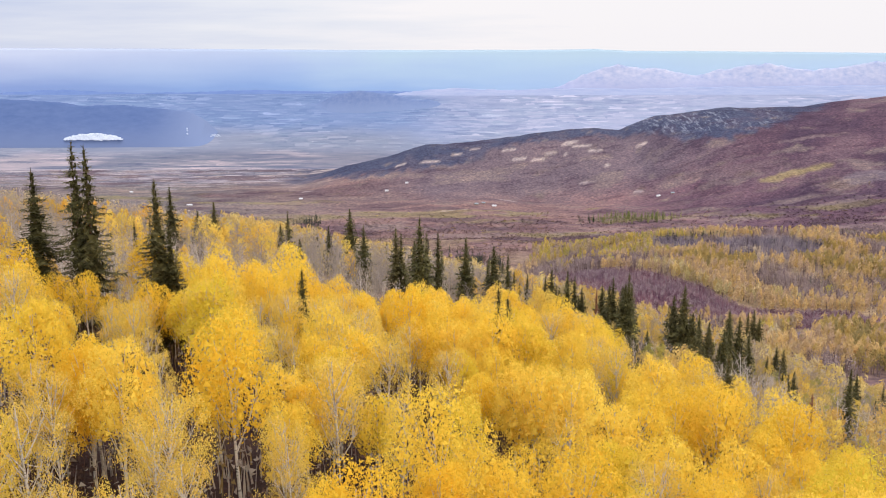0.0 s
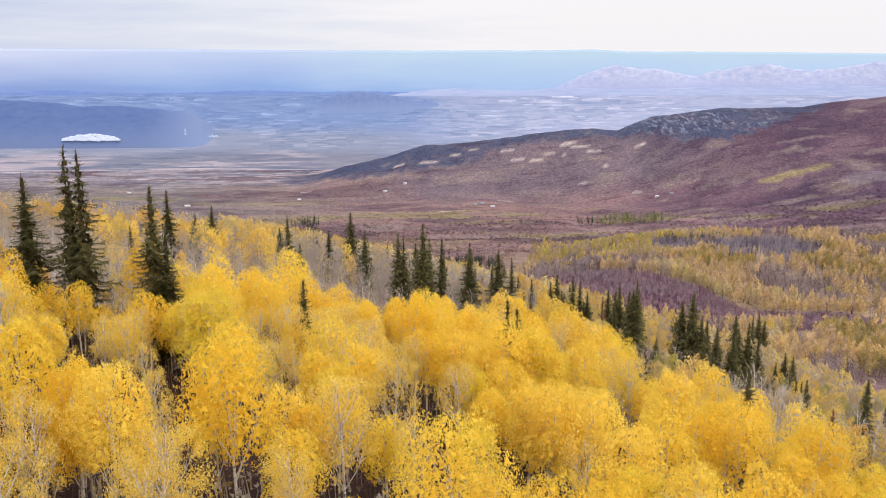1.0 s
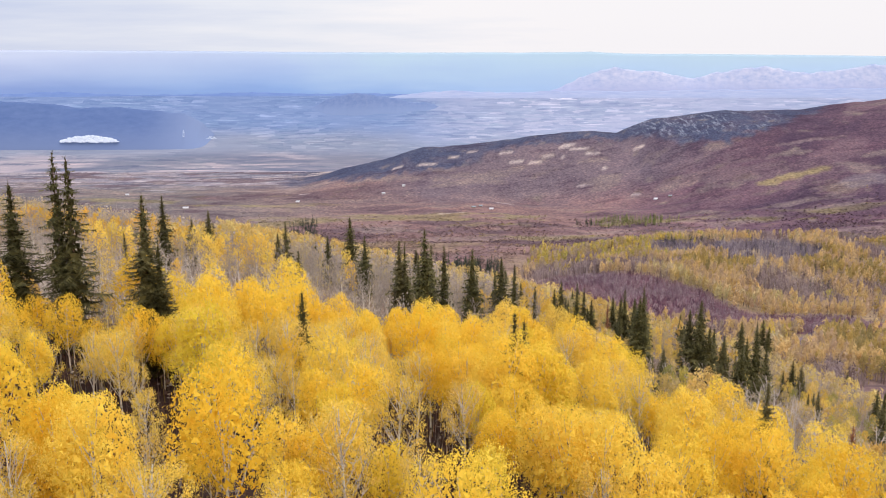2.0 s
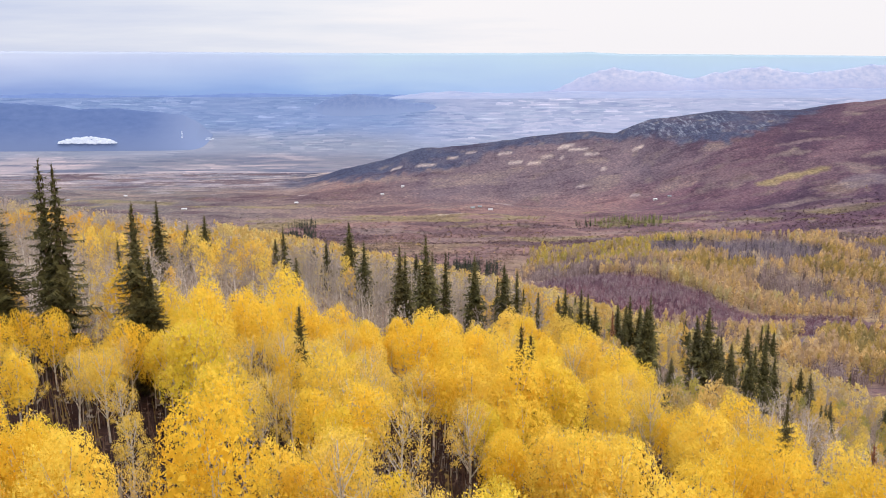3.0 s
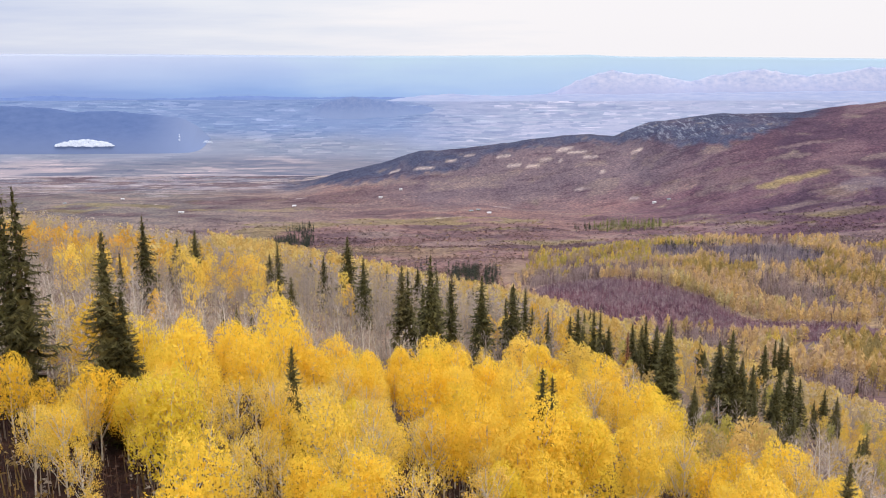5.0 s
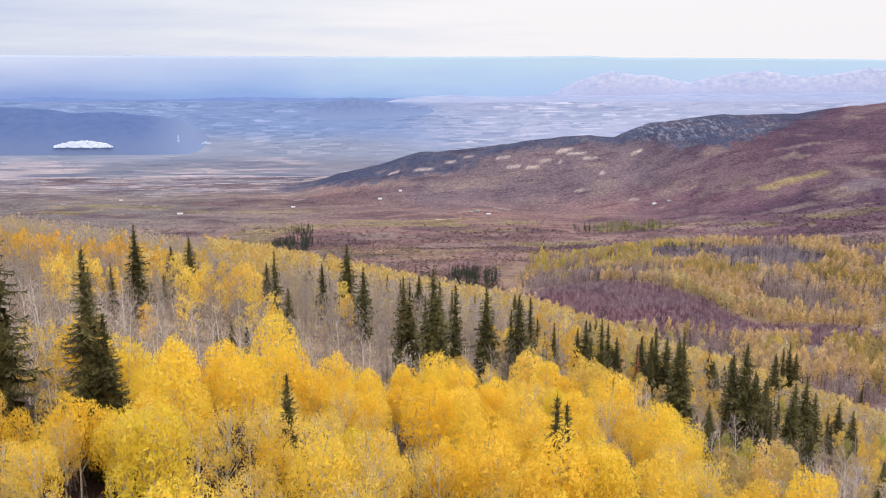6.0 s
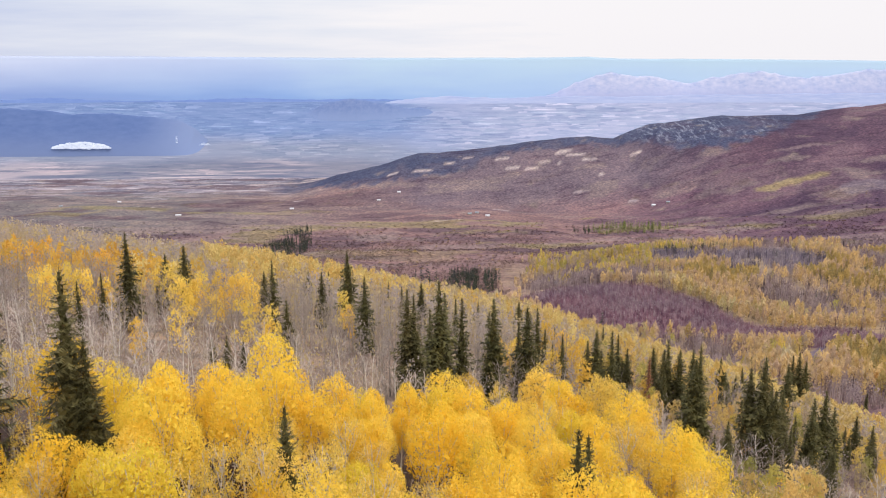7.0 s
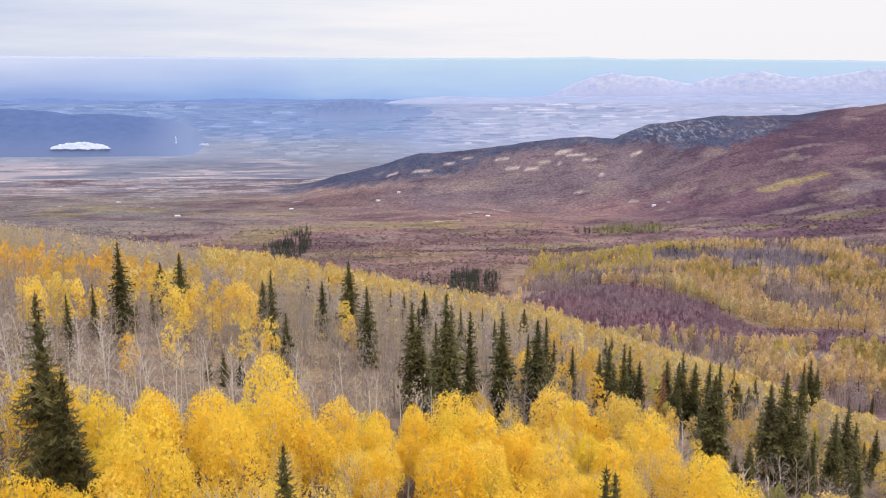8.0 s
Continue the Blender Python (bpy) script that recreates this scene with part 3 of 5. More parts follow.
def ground_height(x, y):
    x, y = np.asarray(x, float), np.asarray(y, float)
    low = np.interp(y, PLAIN_Y, PLAIN_Z)
    low = low + 0.10 * np.maximum(0, x - 620) * step(1400, 2400, y) * (1 - step(3300, 3600, y))
    low = low + 32 * (fractal(x, y, 360, 11) - 0.5) * step(540, 1240, y) * (1 - step(2600, 3300, y))
    low = low + 10 * (fractal(x, y, 75, 12) - 0.5) * step(340, 940, y) * (1 - step(2900, 3300, y))
    low = low + 19 * (fractal(x * 0.4, y, 130, 14, 3) - 0.5) * step(1300, 1700, y) * (1 - step(2900, 3300, y))
    # the knoll with the oak scrub, and the wooded slopes beside it
    low = low + 21 * dome(x, y, 228, 1222, 228, 260) ** 1.5 + 41 * dome(x, y, 622, 1540, 490, 420, 20)
    crest = np.interp(x, HILL_X, HILL_Z) + 11 * (fractal(x, 0 * y, 120, 21) - 0.5)
    reach = 520 + 620 * step(200, 1240, x)
    front, back = step(3330 - reach, 3330, y), 1 - step(3330, 3640, y)
    hill = low + (crest - low) * front * back + 18 * (fractal(x, y, 180, 22) - 0.5) * np.sqrt(front * back)
    low = np.where(crest > low, np.maximum(low, hill), low)
    high = ridge_height(x, y)
    # smooth union of ridge and plain
    k = 10.0
    return np.maximum(high, low) + k * np.log1p(np.exp(-np.abs(high - low) / k)) - k * 0.1

# ---------------------------------------------------------------- ground


def blend(a, b, w):
    return a + (np.asarray(b) - a) * w[:, None]


def oak_knoll(x, y):
    """Where the oak scrub covers the knoll, 0 to 1."""
    near = np.maximum(dome(x, y, 195, 1103, 165, 165, -25), dome(x, y, 335, 975, 205, 80, -35))
    return step(0.0, 0.1, near) * step(0.08, 0.28, near + 0.9 * (fractal(x, y, 80, 93) - 0.5))


def track_distance(x, y):
    u = np.clip(((x - 298) * 131 + (y - 777) * 188) / (131.0 ** 2 + 188.0 ** 2), 0, 1)
    return np.hypot(x - 298 - 131 * u, y - 777 - 188 * u)


WOOD_X = [-700, -426, -295, -142, -29, 143, 339, 531, 650, 779, 906, 983, 1119, 1268, 1420]
WOOD_Y = [3330, 3210, 3100, 3074, 3085, 3168, 3225, 3215, 3180, 3033, 2967, 2985, 3067, 3217, 3330]
# hay meadows and dry grass: place, half length, half depth, turn
MEADOWS = [(48, 3200, 26, 10, 0), (110, 3230, 20, 9, 0), (225, 3190, 34, 7, 0), (300, 3120, 120, 6, 3), (440, 3180, 40, 20, 14), (470, 3140, 34, 14, -8), (520, 3105, 44, 9, 0), (330, 3095, 130, 6, 4), (640, 3090, 46, 7, 0),
           (-145, 3160, 24, 9, 0), (-45, 3140, 44, 18, 0), (-70, 3085, 70, 7, 0), (-560, 3480, 170, 20, 12), (-450, 3560, 70, 30, 20), (-880, 3440, 60, 12, 0), (-990, 3330, 40, 10, 0), (250, 3060, 40, 6, 0),
           (470, 2913, 50, 8, 0), (590, 2790, 44, 7, 8), (-420, 3010, 50, 7, 0), (-900, 2900, 36, 6, 0), (560, 3000, 50, 6, 0), (-640, 2760, 44, 6, 0), (190, 2800, 40, 6, 0), (30, 2560, 46, 6, 0), (470, 2420, 40, 6, 0)]


def land_cover(x, y):
    """Colour of what grows on the ground: leaf litter under the aspens, oak scrub on the plain, grass and fields."""
    c = np.tile(np.array([0.185, 0.118, 0.108]), (len(x), 1))
    big, mid = fractal(x, y, 520, 31), fractal(x, y, 120, 33)
    # drier, greyer scrub on one side, wine-red oak on the other
    c = blend(c, (0.135, 0.120, 0.114), step(-100, -900, x + 640 * (big - 0.5)) * step(1700, 2600, y))
    flats = step(3060, 3440, y + 260 * (mid - 0.5)) * step(-150, -500, x)
    c = blend(c, (0.165, 0.160, 0.185), flats)
    hay = fractal(x * 0.16, y, 44, 45, 3)
    c = blend(c, (0.34, 0.295, 0.30), 0.45 * step(0.54, 0.64, hay) * flats)
    c = blend(c, (0.105, 0.105, 0.135), 0.6 * step(0.46, 0.36, hay) * flats)
    c = blend(c, (0.172, 0.105, 0.112), step(200, 760, x + 480 * (big - 0.5)) * step(1500, 1900, y))
    c = blend(c, (0.112, 0.066, 0.084), step(450, 750, x + 300 * (mid - 0.5)) * step(1450, 1700, y))
    # long folds: grass in the swales, darker brush on their backs
    fold = fractal(x * 0.3, y, 70, 38, 3)
    c = blend(c, (0.215, 0.165, 0.145), 0.5 * step(0.56, 0.68, fold) * step(1500, 2000, y))
    c = blend(c, (0.100, 0.066, 0.074), 0.8 * step(0.46, 0.34, fold) * step(1500, 2000, y))
    # dry yellow-green brush along the draws
    c = blend(c, (0.20, 0.17, 0.075), 0.6 * step(0.60, 0.70, fractal(x * 0.5, y, 110, 34)) * step(1700, 2100, y) * (1 - step(2900, 3100, y)))
    # the grey front of the long hill, and the dark wood along its crest
    c = blend(c, (0.124, 0.098, 0.112), 0.9 * step(2700, 2960, y + 200 * (mid - 0.5)) * step(-300, 0, x) * (1 - step(780, 1000, x)))
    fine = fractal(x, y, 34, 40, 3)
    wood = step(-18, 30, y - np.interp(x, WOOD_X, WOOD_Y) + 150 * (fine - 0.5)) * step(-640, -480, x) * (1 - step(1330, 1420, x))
    c = blend(c, (0.082, 0.050, 0.069), step(650, 1150, x + 300 * (mid - 0.5)) * step(2250, 2700, y))
    # darker and paler spurs on the wine-red slope
    spur = fractal(x * 0.9 - 0.5 * y, y * 0.5, 150, 37, 3)
    c = blend(c, (0.062, 0.040, 0.062), 0.7 * step(0.5, 0.38, spur) * step(560, 900, x) * step(2150, 2500, y))
    c = blend(c, (0.150, 0.100, 0.110), 0.5 * step(0.56, 0.68, spur) * step(560, 900, x) * step(2150, 2500, y))
    # the wood's dark colour is lifted towards blue by painted haze
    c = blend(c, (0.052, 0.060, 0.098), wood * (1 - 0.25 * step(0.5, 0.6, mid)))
    for mx, my, rx, ry, turn in MEADOWS:
        inside = dome(x, y, mx, my, rx, ry * 0.8, turn)
        c = blend(c, (0.37, 0.315, 0.28), 0.85 * step(0.0, 0.25, inside) * step(0.2, 0.45, inside + 1.1 * (fine - 0.5)))
    c = blend(c, (0.19, 0.14, 0.135), 0.7 * step(0.0, 0.4, dome(x, y, 1160, 2900, 135, 13, 10) + 0.3 * (fine - 0.5)))
    c = blend(c, (0.24, 0.195, 0.085), 0.7 * step(0.25, 0.9, dome(x, y, 1015, 2662, 160, 32, 14) + 1.5 * (fine - 0.5)))
    c = blend(c, (0.17, 0.14, 0.15), 0.7 * step(0.1, 0.5, dome(x, y, 1180, 2560, 90, 60, 10) + 0.8 * (fine - 0.5)))
    c = blend(c, (0.185, 0.145, 0.13), 0.6 * step(0.64, 0.72, fractal(x * 0.35, y, 60, 36)) * step(1500, 1900, y) * (1 - wood))
    # blonde grass and thin aspen in the near valley
    near = step(600, 740, y) * (1 - step(1540, 1790, y + 500 * (big - 0.5))) * step(40, 180, x + 140 * (mid - 0.5))
    c = blend(c, (0.29, 0.22, 0.135), near)
    c = blend(c, (0.17, 0.09, 0.11), oak_knoll(x, y))
    c = blend(c, (0.34, 0.17, 0.10), 0.8 * step(0.2, 0.5, dome(x, y, 312, 925, 60, 40)))
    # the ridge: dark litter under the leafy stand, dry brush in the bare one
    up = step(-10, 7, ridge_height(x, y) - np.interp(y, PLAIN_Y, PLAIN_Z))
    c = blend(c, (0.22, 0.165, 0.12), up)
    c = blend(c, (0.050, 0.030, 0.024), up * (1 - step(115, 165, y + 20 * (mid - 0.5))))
    return blend(c, (0.16, 0.13, 0.15), 1 - step(5, 8, track_distance(x, y)))


def cover_detail(x, y):
    """Where snow streaks the steep face, and where the flats are cut into fields."""
    mid = fractal(x, y, 120, 33)
    above = y - np.interp(x, WOOD_X, WOOD_Y)
    snow = step(-10, 70, above) * step(620, 720, x) * (1 - step(1060, 1200, x)) * step(0.36, 0.5, fractal(x, y, 150, 48))
    field = step(2900, 3300, y + 300 * (mid - 0.5)) * step(-430, -640, x + 200 * (mid - 0.5))
    return np.c_[0.45 * snow, 0.9 * field, 0 * x]


# field colours with the haze mixed in, bluer and paler farther off
def hazed_valley_cover(x, y):
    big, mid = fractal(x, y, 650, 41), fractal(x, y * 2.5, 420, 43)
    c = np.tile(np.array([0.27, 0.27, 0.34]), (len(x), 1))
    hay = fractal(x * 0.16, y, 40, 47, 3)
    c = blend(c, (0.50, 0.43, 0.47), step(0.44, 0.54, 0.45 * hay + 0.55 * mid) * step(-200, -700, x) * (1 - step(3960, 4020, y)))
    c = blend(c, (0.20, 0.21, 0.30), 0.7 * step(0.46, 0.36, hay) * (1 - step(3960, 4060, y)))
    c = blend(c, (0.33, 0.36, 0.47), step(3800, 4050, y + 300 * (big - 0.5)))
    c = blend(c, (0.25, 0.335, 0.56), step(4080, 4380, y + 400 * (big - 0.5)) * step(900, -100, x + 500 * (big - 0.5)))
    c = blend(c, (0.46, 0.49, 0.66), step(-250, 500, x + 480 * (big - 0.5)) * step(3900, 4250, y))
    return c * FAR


def build_ground():
    az = np.radians(np.concatenate([np.arange(-29.6, 29.6, 0.165), np.arange(31, 329, 6.0)]))
    rad = np.concatenate([[0.05, 1.5, 4.0, 8.0], np.geomspace(12, 600, 80), np.geomspace(606, 3580, 330), np.geomspace(3592, 4900, 110), np.geomspace(4960, 6100, 10)])
    a, r = np.meshgrid(az, rad)
    x, y = (np.sin(a) * r).ravel(), (np.cos(a) * r).ravel()
    z = ground_height(x, y)
    v = np.c_[x, y, z]
    na, nr = len(az), len(rad)
    i, j = np.meshgrid(np.arange(nr - 1), np.arange(na), indexing="ij")
    p, q = (i * na + j).ravel(), (i * na + (j + 1) % na).ravel()
    quads = np.stack([p, q, q + na, p + na], 1)
    cy = y[quads].mean(1)
    quads, cy = quads[cy < 4860], cy[cy < 4860]
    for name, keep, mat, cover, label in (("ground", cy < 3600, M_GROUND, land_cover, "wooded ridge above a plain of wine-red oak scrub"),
                                          ("backdrop_valley", cy >= 3600, M_VALLEY, hazed_valley_cover, "hazy blue valley floor with pale fields")):
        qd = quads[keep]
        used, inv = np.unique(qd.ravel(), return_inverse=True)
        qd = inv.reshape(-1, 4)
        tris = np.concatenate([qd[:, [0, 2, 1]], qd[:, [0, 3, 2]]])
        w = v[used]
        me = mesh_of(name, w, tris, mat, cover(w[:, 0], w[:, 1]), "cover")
        if name == "ground":
            col = me.color_attributes.new("detail", "FLOAT_COLOR", "POINT")
            col.data.foreach_set("color", np.c_[cover_detail(w[:, 0], w[:, 1]), np.ones(len(w))].astype(np.float32).ravel())
        me.polygons.foreach_set("use_smooth", np.ones(len(tris), bool))
        tagged(new(name, me), label, "ground" if name == "ground" else "valley", kind="structure")


build_ground()


def far_range(name, label, xs, zs, y_crest, depth, foot, mat, rough, seed, nx=260, ny=24, cut=60):
    """A far range of hills: a crest line with gullied flanks."""
    x = np.linspace(xs[0], xs[-1], nx)
    crest = np.interp(x, xs, zs) + rough * (fractal(x, 0 * x, 90, seed) - 0.5)
    t = np.linspace(0, 1, ny)
    X, T = np.meshgrid(x, t)
    gully = fractal(X, 0 * X + 40 * T, 55, seed + 5, 3) - 0.5
    prof = np.where(T < 0.8, (T / 0.8) ** 0.8, 1 - (T - 0.8) * 2.2)
    Z = foot + (crest[None] - foot) * prof + gully * rough * 2.5 * np.sin(T * math.pi)
    Y = y_crest - depth + depth * 1.2 * T + gully * cut * np.sin(T * math.pi)
    v = np.c_[X.ravel(), Y.ravel(), Z.ravel()]
    i, j = np.meshgrid(np.arange(ny - 1), np.arange(nx - 1), indexing="ij")
    p = (i * nx + j).ravel()
    tris = np.concatenate([np.stack([p, p + 1, p + nx + 1], 1), np.stack([p, p + nx + 1, p + nx], 1)])
    me = mesh_of(name, v, tris, mat)
    me.polygons.foreach_set("use_smooth", np.ones(len(tris), bool))
    return tagged(new(name, me), label, "mountain", kind="structure")


far_range("backdrop_mesa", "wooded mesa beyond the valley, hazed dark blue",
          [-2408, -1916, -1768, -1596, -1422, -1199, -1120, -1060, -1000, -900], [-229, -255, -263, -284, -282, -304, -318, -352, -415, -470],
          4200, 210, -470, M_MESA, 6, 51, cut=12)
far_range("backdrop_low_hills", "low hills at the far end of the valley, hazed blue",
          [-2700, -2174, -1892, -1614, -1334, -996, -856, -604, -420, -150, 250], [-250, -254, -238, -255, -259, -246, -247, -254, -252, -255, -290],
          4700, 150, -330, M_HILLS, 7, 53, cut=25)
far_range("backdrop_butte", "low butte on the valley floor, hazed blue-grey",
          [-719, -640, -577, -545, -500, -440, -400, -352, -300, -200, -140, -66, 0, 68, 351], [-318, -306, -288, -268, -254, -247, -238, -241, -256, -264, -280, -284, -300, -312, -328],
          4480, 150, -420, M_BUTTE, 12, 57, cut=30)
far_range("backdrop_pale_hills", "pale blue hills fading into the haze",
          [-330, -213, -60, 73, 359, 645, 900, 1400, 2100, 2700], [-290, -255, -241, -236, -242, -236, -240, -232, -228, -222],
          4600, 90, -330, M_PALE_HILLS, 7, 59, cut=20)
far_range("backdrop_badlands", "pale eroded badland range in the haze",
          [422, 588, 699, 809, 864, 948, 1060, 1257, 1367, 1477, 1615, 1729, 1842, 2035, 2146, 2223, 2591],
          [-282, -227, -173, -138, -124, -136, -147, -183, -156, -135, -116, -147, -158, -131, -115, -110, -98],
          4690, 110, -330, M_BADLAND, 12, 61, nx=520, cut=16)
far_range("backdrop_plateau", "long plateau rim under the clouds, hazed pale blue",
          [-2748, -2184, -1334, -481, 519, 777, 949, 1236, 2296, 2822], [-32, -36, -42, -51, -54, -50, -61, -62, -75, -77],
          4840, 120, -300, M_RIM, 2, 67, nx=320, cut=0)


def fog_bank(name, label, count, length, thick, height, place, seed):
    """A bank of fog: many small puffs, heaped in the middle and frayed at the ends."""
    g = np.random.default_rng(seed)
    bm = bmesh.new()
    for k in range(count):
        u = (k + g.random()) / count
        swell = math.sin(math.pi * u) ** 0.6
        r = thick * (0.3 + 0.7 * swell * g.random())
        m = Matrix.Translation(((u - 0.5) * length, g.normal() * thick, thick * 0.2 + swell * height * g.random() ** 1.3)) @ Matrix.Diagonal((1.9 * r, r, 0.75 * r, 1))
        bmesh.ops.create_icosphere(bm, subdivisions=1, radius=1.0, matrix=m)
    for q in bm.verts:
        q.co += Vector(noise.noise_vector(q.co * 1.1 / thick)) * thick * 0.3
    me = bpy.data.meshes.new(name)
    bm.to_mesh(me)
    bm.free()
    for poly in me.polygons:
        poly.use_smooth = True
    me.materials.append(M_CLOUD)
    ob = new(name, me)
    ob.matrix_basis = Matrix.Translation(place)
    return tagged(ob, label, "cloud", kind="structure")


fog_bank("low_cloud", "bank of white fog lying before a wooded mesa", 420, 250, 7.5, 25.0, (-1512, 4022, -422), 71)
fog_bank("steam_plume", "thin white steam rising from the valley floor", 34, 7, 1.5, 34.0, (-1100, 4010, -398), 72)
fog_bank("steam_plume", "thin white steam rising from the valley floor", 50, 44, 1.6, 11.0, (-985, 4030, -410), 73)

# ---------------------------------------------------------------- near aspen stand
BELT_X = [-96, -55, -39, -29, -16, 12, 21, 25, 30, 36, 40, 47, 60, 97]
BELT_Y = [119, 120, 123, 129, 147, 162, 158, 145, 132, 109, 97, 91, 86, 82]


def place_all(template, poses):
    for m in poses[1:]:
        copy_thing(template, m)
    template.matrix_basis = poses[0]


def standing(x, y, scale, turn, tall=1.0):
    return Matrix.Translation((x, y, float(ground_height(x, y)))) @ pose(0, 0, 0, 0, 0, turn) @ Matrix.Diagonal((scale, scale, scale * tall, 1))


# kinds of leafy aspen: full crowns, narrow ones, and thin ones that have shed half their leaves
ASPENS = [(10.8, 2.8, 36, 0.44), (10.2, 2.55, 32, 0.47), (11.5, 2.9, 36, 0.47), (9.4, 2.25, 29, 0.44), (10.5, 2.65, 33, 0.50), (11.2, 2.35, 30, 0.50), (10.5, 2.5, 28, 0.38), (9.8, 2.25, 26, 0.38)]


YELLOW = np.array([(0.78, 0.56, 0.11), (0.82, 0.60, 0.13), (0.74, 0.50, 0.10), (0.76, 0.48, 0.08)])
BLONDE = np.array([(0.50, 0.39, 0.21), (0.56, 0.43, 0.19), (0.45, 0.35, 0.23)])
OLIVE = np.array([(0.30, 0.26, 0.07), (0.38, 0.32, 0.08), (0.25, 0.23, 0.07)])
GREY = np.array([(0.40, 0.335, 0.29), (0.35, 0.29, 0.25), (0.44, 0.37, 0.30)])


def colours(g, table, n):
    return table[g.integers(0, len(table), n)] * (0.85 + 0.3 * g.random((n, 1)))


def near_stand():
    g = np.random.default_rng(101)
    x, y = scattered(g, -97, 97, 40, 166, 5.0)
    wide = np.abs(x + 1.5) < 0.5 * (y + 2) + 5
    keep = wide & (y < np.interp(x, BELT_X, BELT_Y) + 5 * g.normal(size=len(x)))
    x, y = x[keep], y[keep]
    # low trees before the broad spruces
    x, y = np.r_[x, -36, -31.5, -28, -39, -33.5, -16.8, 6.4, 10.2], np.r_[y, 104.5, 105, 106.5, 106, 101, 103.4, 102.5, 105]
    # openings where the dark trunks show
    gap = np.zeros(len(x), bool)
    for cx, cy, rx, ry in OPENINGS + SPRUCE_ROOM:
        gap |= ((x - cx) / rx) ** 2 + ((y - cy) / ry) ** 2 < 1
    x, y = x[~gap], y[~gap]
    order = np.argsort(np.hypot(x * 1.4, y - 85))
    chosen, rest = order[:290], order[290:]
    thin = g.random(len(x)) < 0.22 + 0.4 * step(0.5, 0.7, fractal(x, y, 17, 85))
    kind = np.where(thin, g.integers(6, 8, len(x)), g.integers(0, 6, len(x)))
    size = 0.74 + 0.48 * g.random(len(x))
    size[(np.abs(x - 8) < 3.2) & (np.abs(y - 104) < 3)] = 1.3
    size *= 1 - 0.28 * step(0.0, 0.4, dome(x, y, -34.5, 100, 8, 15)) - 0.2 * step(0.0, 0.4, dome(x, y, -47, 103, 7, 14))
    shapes = []
    for k, (h, r, clumps, bare) in enumerate(ASPENS):
        full = k < 6
        # the nearest trees carry more and finer sprays
        for close in (False, True):
            idx = chosen[(kind[chosen] == k) & ((y[chosen] < 60) == close)]
            many, small = (1.9, 0.7) if close else (1.0, 1.0)
            if full:
                trunk, limbs, crown = aspen_shape(200 + k, h, r, clumps, int(4100 * many), 0.11 * small, 0.21 * small, bare, 10, core=int(320 * many), core_size=0.36 * small)
            else:
                trunk, limbs, crown = aspen_shape(200 + k, h, r, clumps, int(2900 * many), 0.10 * small, 0.16 * small, bare, 20, open_crown=True)
            if not close:
                shapes.append((trunk, crown))
            if not len(idx):
                continue
            tree = tagged(new("aspen"), "white-barked aspen with a full golden crown" if full else "aspen that has shed half its yellow leaves", "tree", "aspens on the ridge")
            part("trunk", mesh_of("trunk", *trunk, M_BARK), tree, "pale grey bark with dark scars")
            tagged(part("branchwork", mesh_of("branchwork", *limbs, M_BARK), tree), kind="stuff")
            tagged(part("crown", mesh_of("crown", *crown, M_GOLD if full else M_PALE), tree), kind="stuff")
            place_all(tree, [standing(x[i], y[i], size[i], g.random() * 360) for i in idx])
    n = len(rest)
    me = stand_mesh("aspen_stand_edge", [c for _, c in shapes], x[rest], y[rest], size[rest], colours(g, YELLOW, n), M_STAND, g)
    tagged(new("aspen_stand_edge", me), "golden aspens along the edges of the stand", "trees", kind="stuff")
    me = stand_mesh("aspen_trunks_edge", [w for w, _ in shapes[:3]], x[rest], y[rest], size[rest], colours(g, GREY, n), M_STAND, g)
    tagged(new("aspen_trunks_edge", me), "pale trunks along the edges of the stand", "trees", kind="stuff")


# openings in the stand: place, half width, half depth
OPENINGS = [(-4.5, 59, 3.5, 8), (-1, 79, 3.2, 7), (7, 68, 3.5, 8), (19.5, 87, 3.9, 9), (-36, 76, 4.0, 8), (-23, 87, 3.4, 7), (-22, 74, 3.4, 8), (25, 79, 3.4, 7), (13, 112, 3.2, 8), (-31, 71, 3.4, 7), (-15, 78, 3.2, 7), (-33, 84, 3.6, 7), (-3, 95, 3.2, 8), (18.5, 101, 3.0, 7)]

# spruces: place and height, stand by stand
RIDGE_SPRUCES = [(-34.2, 110.2, 20.6), (-32.6, 109.6, 15.4), (-61, 181, 11.0), (-63, 197, 10.3), (-58.5, 197.7, 18.0), (-60, 203, 13.2), (-62, 232, 12.3), (-55.9, 224.5, 15.0),
                 (-61, 222, 6.3), (-34.6, 205.4, 15.8), (-40, 226, 11.2), (-29, 186, 11.8), (-53, 352, 7.3), (-39, 284, 8.5), (-39, 176, 4.5), (-36.5, 175, 5.5), (-34.5, 177, 5.0), (-37.5, 179, 4.0), (-29, 233, 12.9), (-40, 339, 8.6), (-23.3, 232, 18.9),
                 (-18, 210, 15.7), (-24, 358, 7.7), (-17, 279, 10.7), (-14, 293, 8.9)]
NEAR_SPRUCES = [(-16.5, 107.6, 13.9), (7.2, 110.3, 16.2), (8.6, 113.5, 15.0), (-45.4, 114.4, 23.0), (-43.4, 113.2, 22.7), (-49.8, 112.5, 19.2), (32.5, 99, 14.9), (63.5, 136, 15.6)]
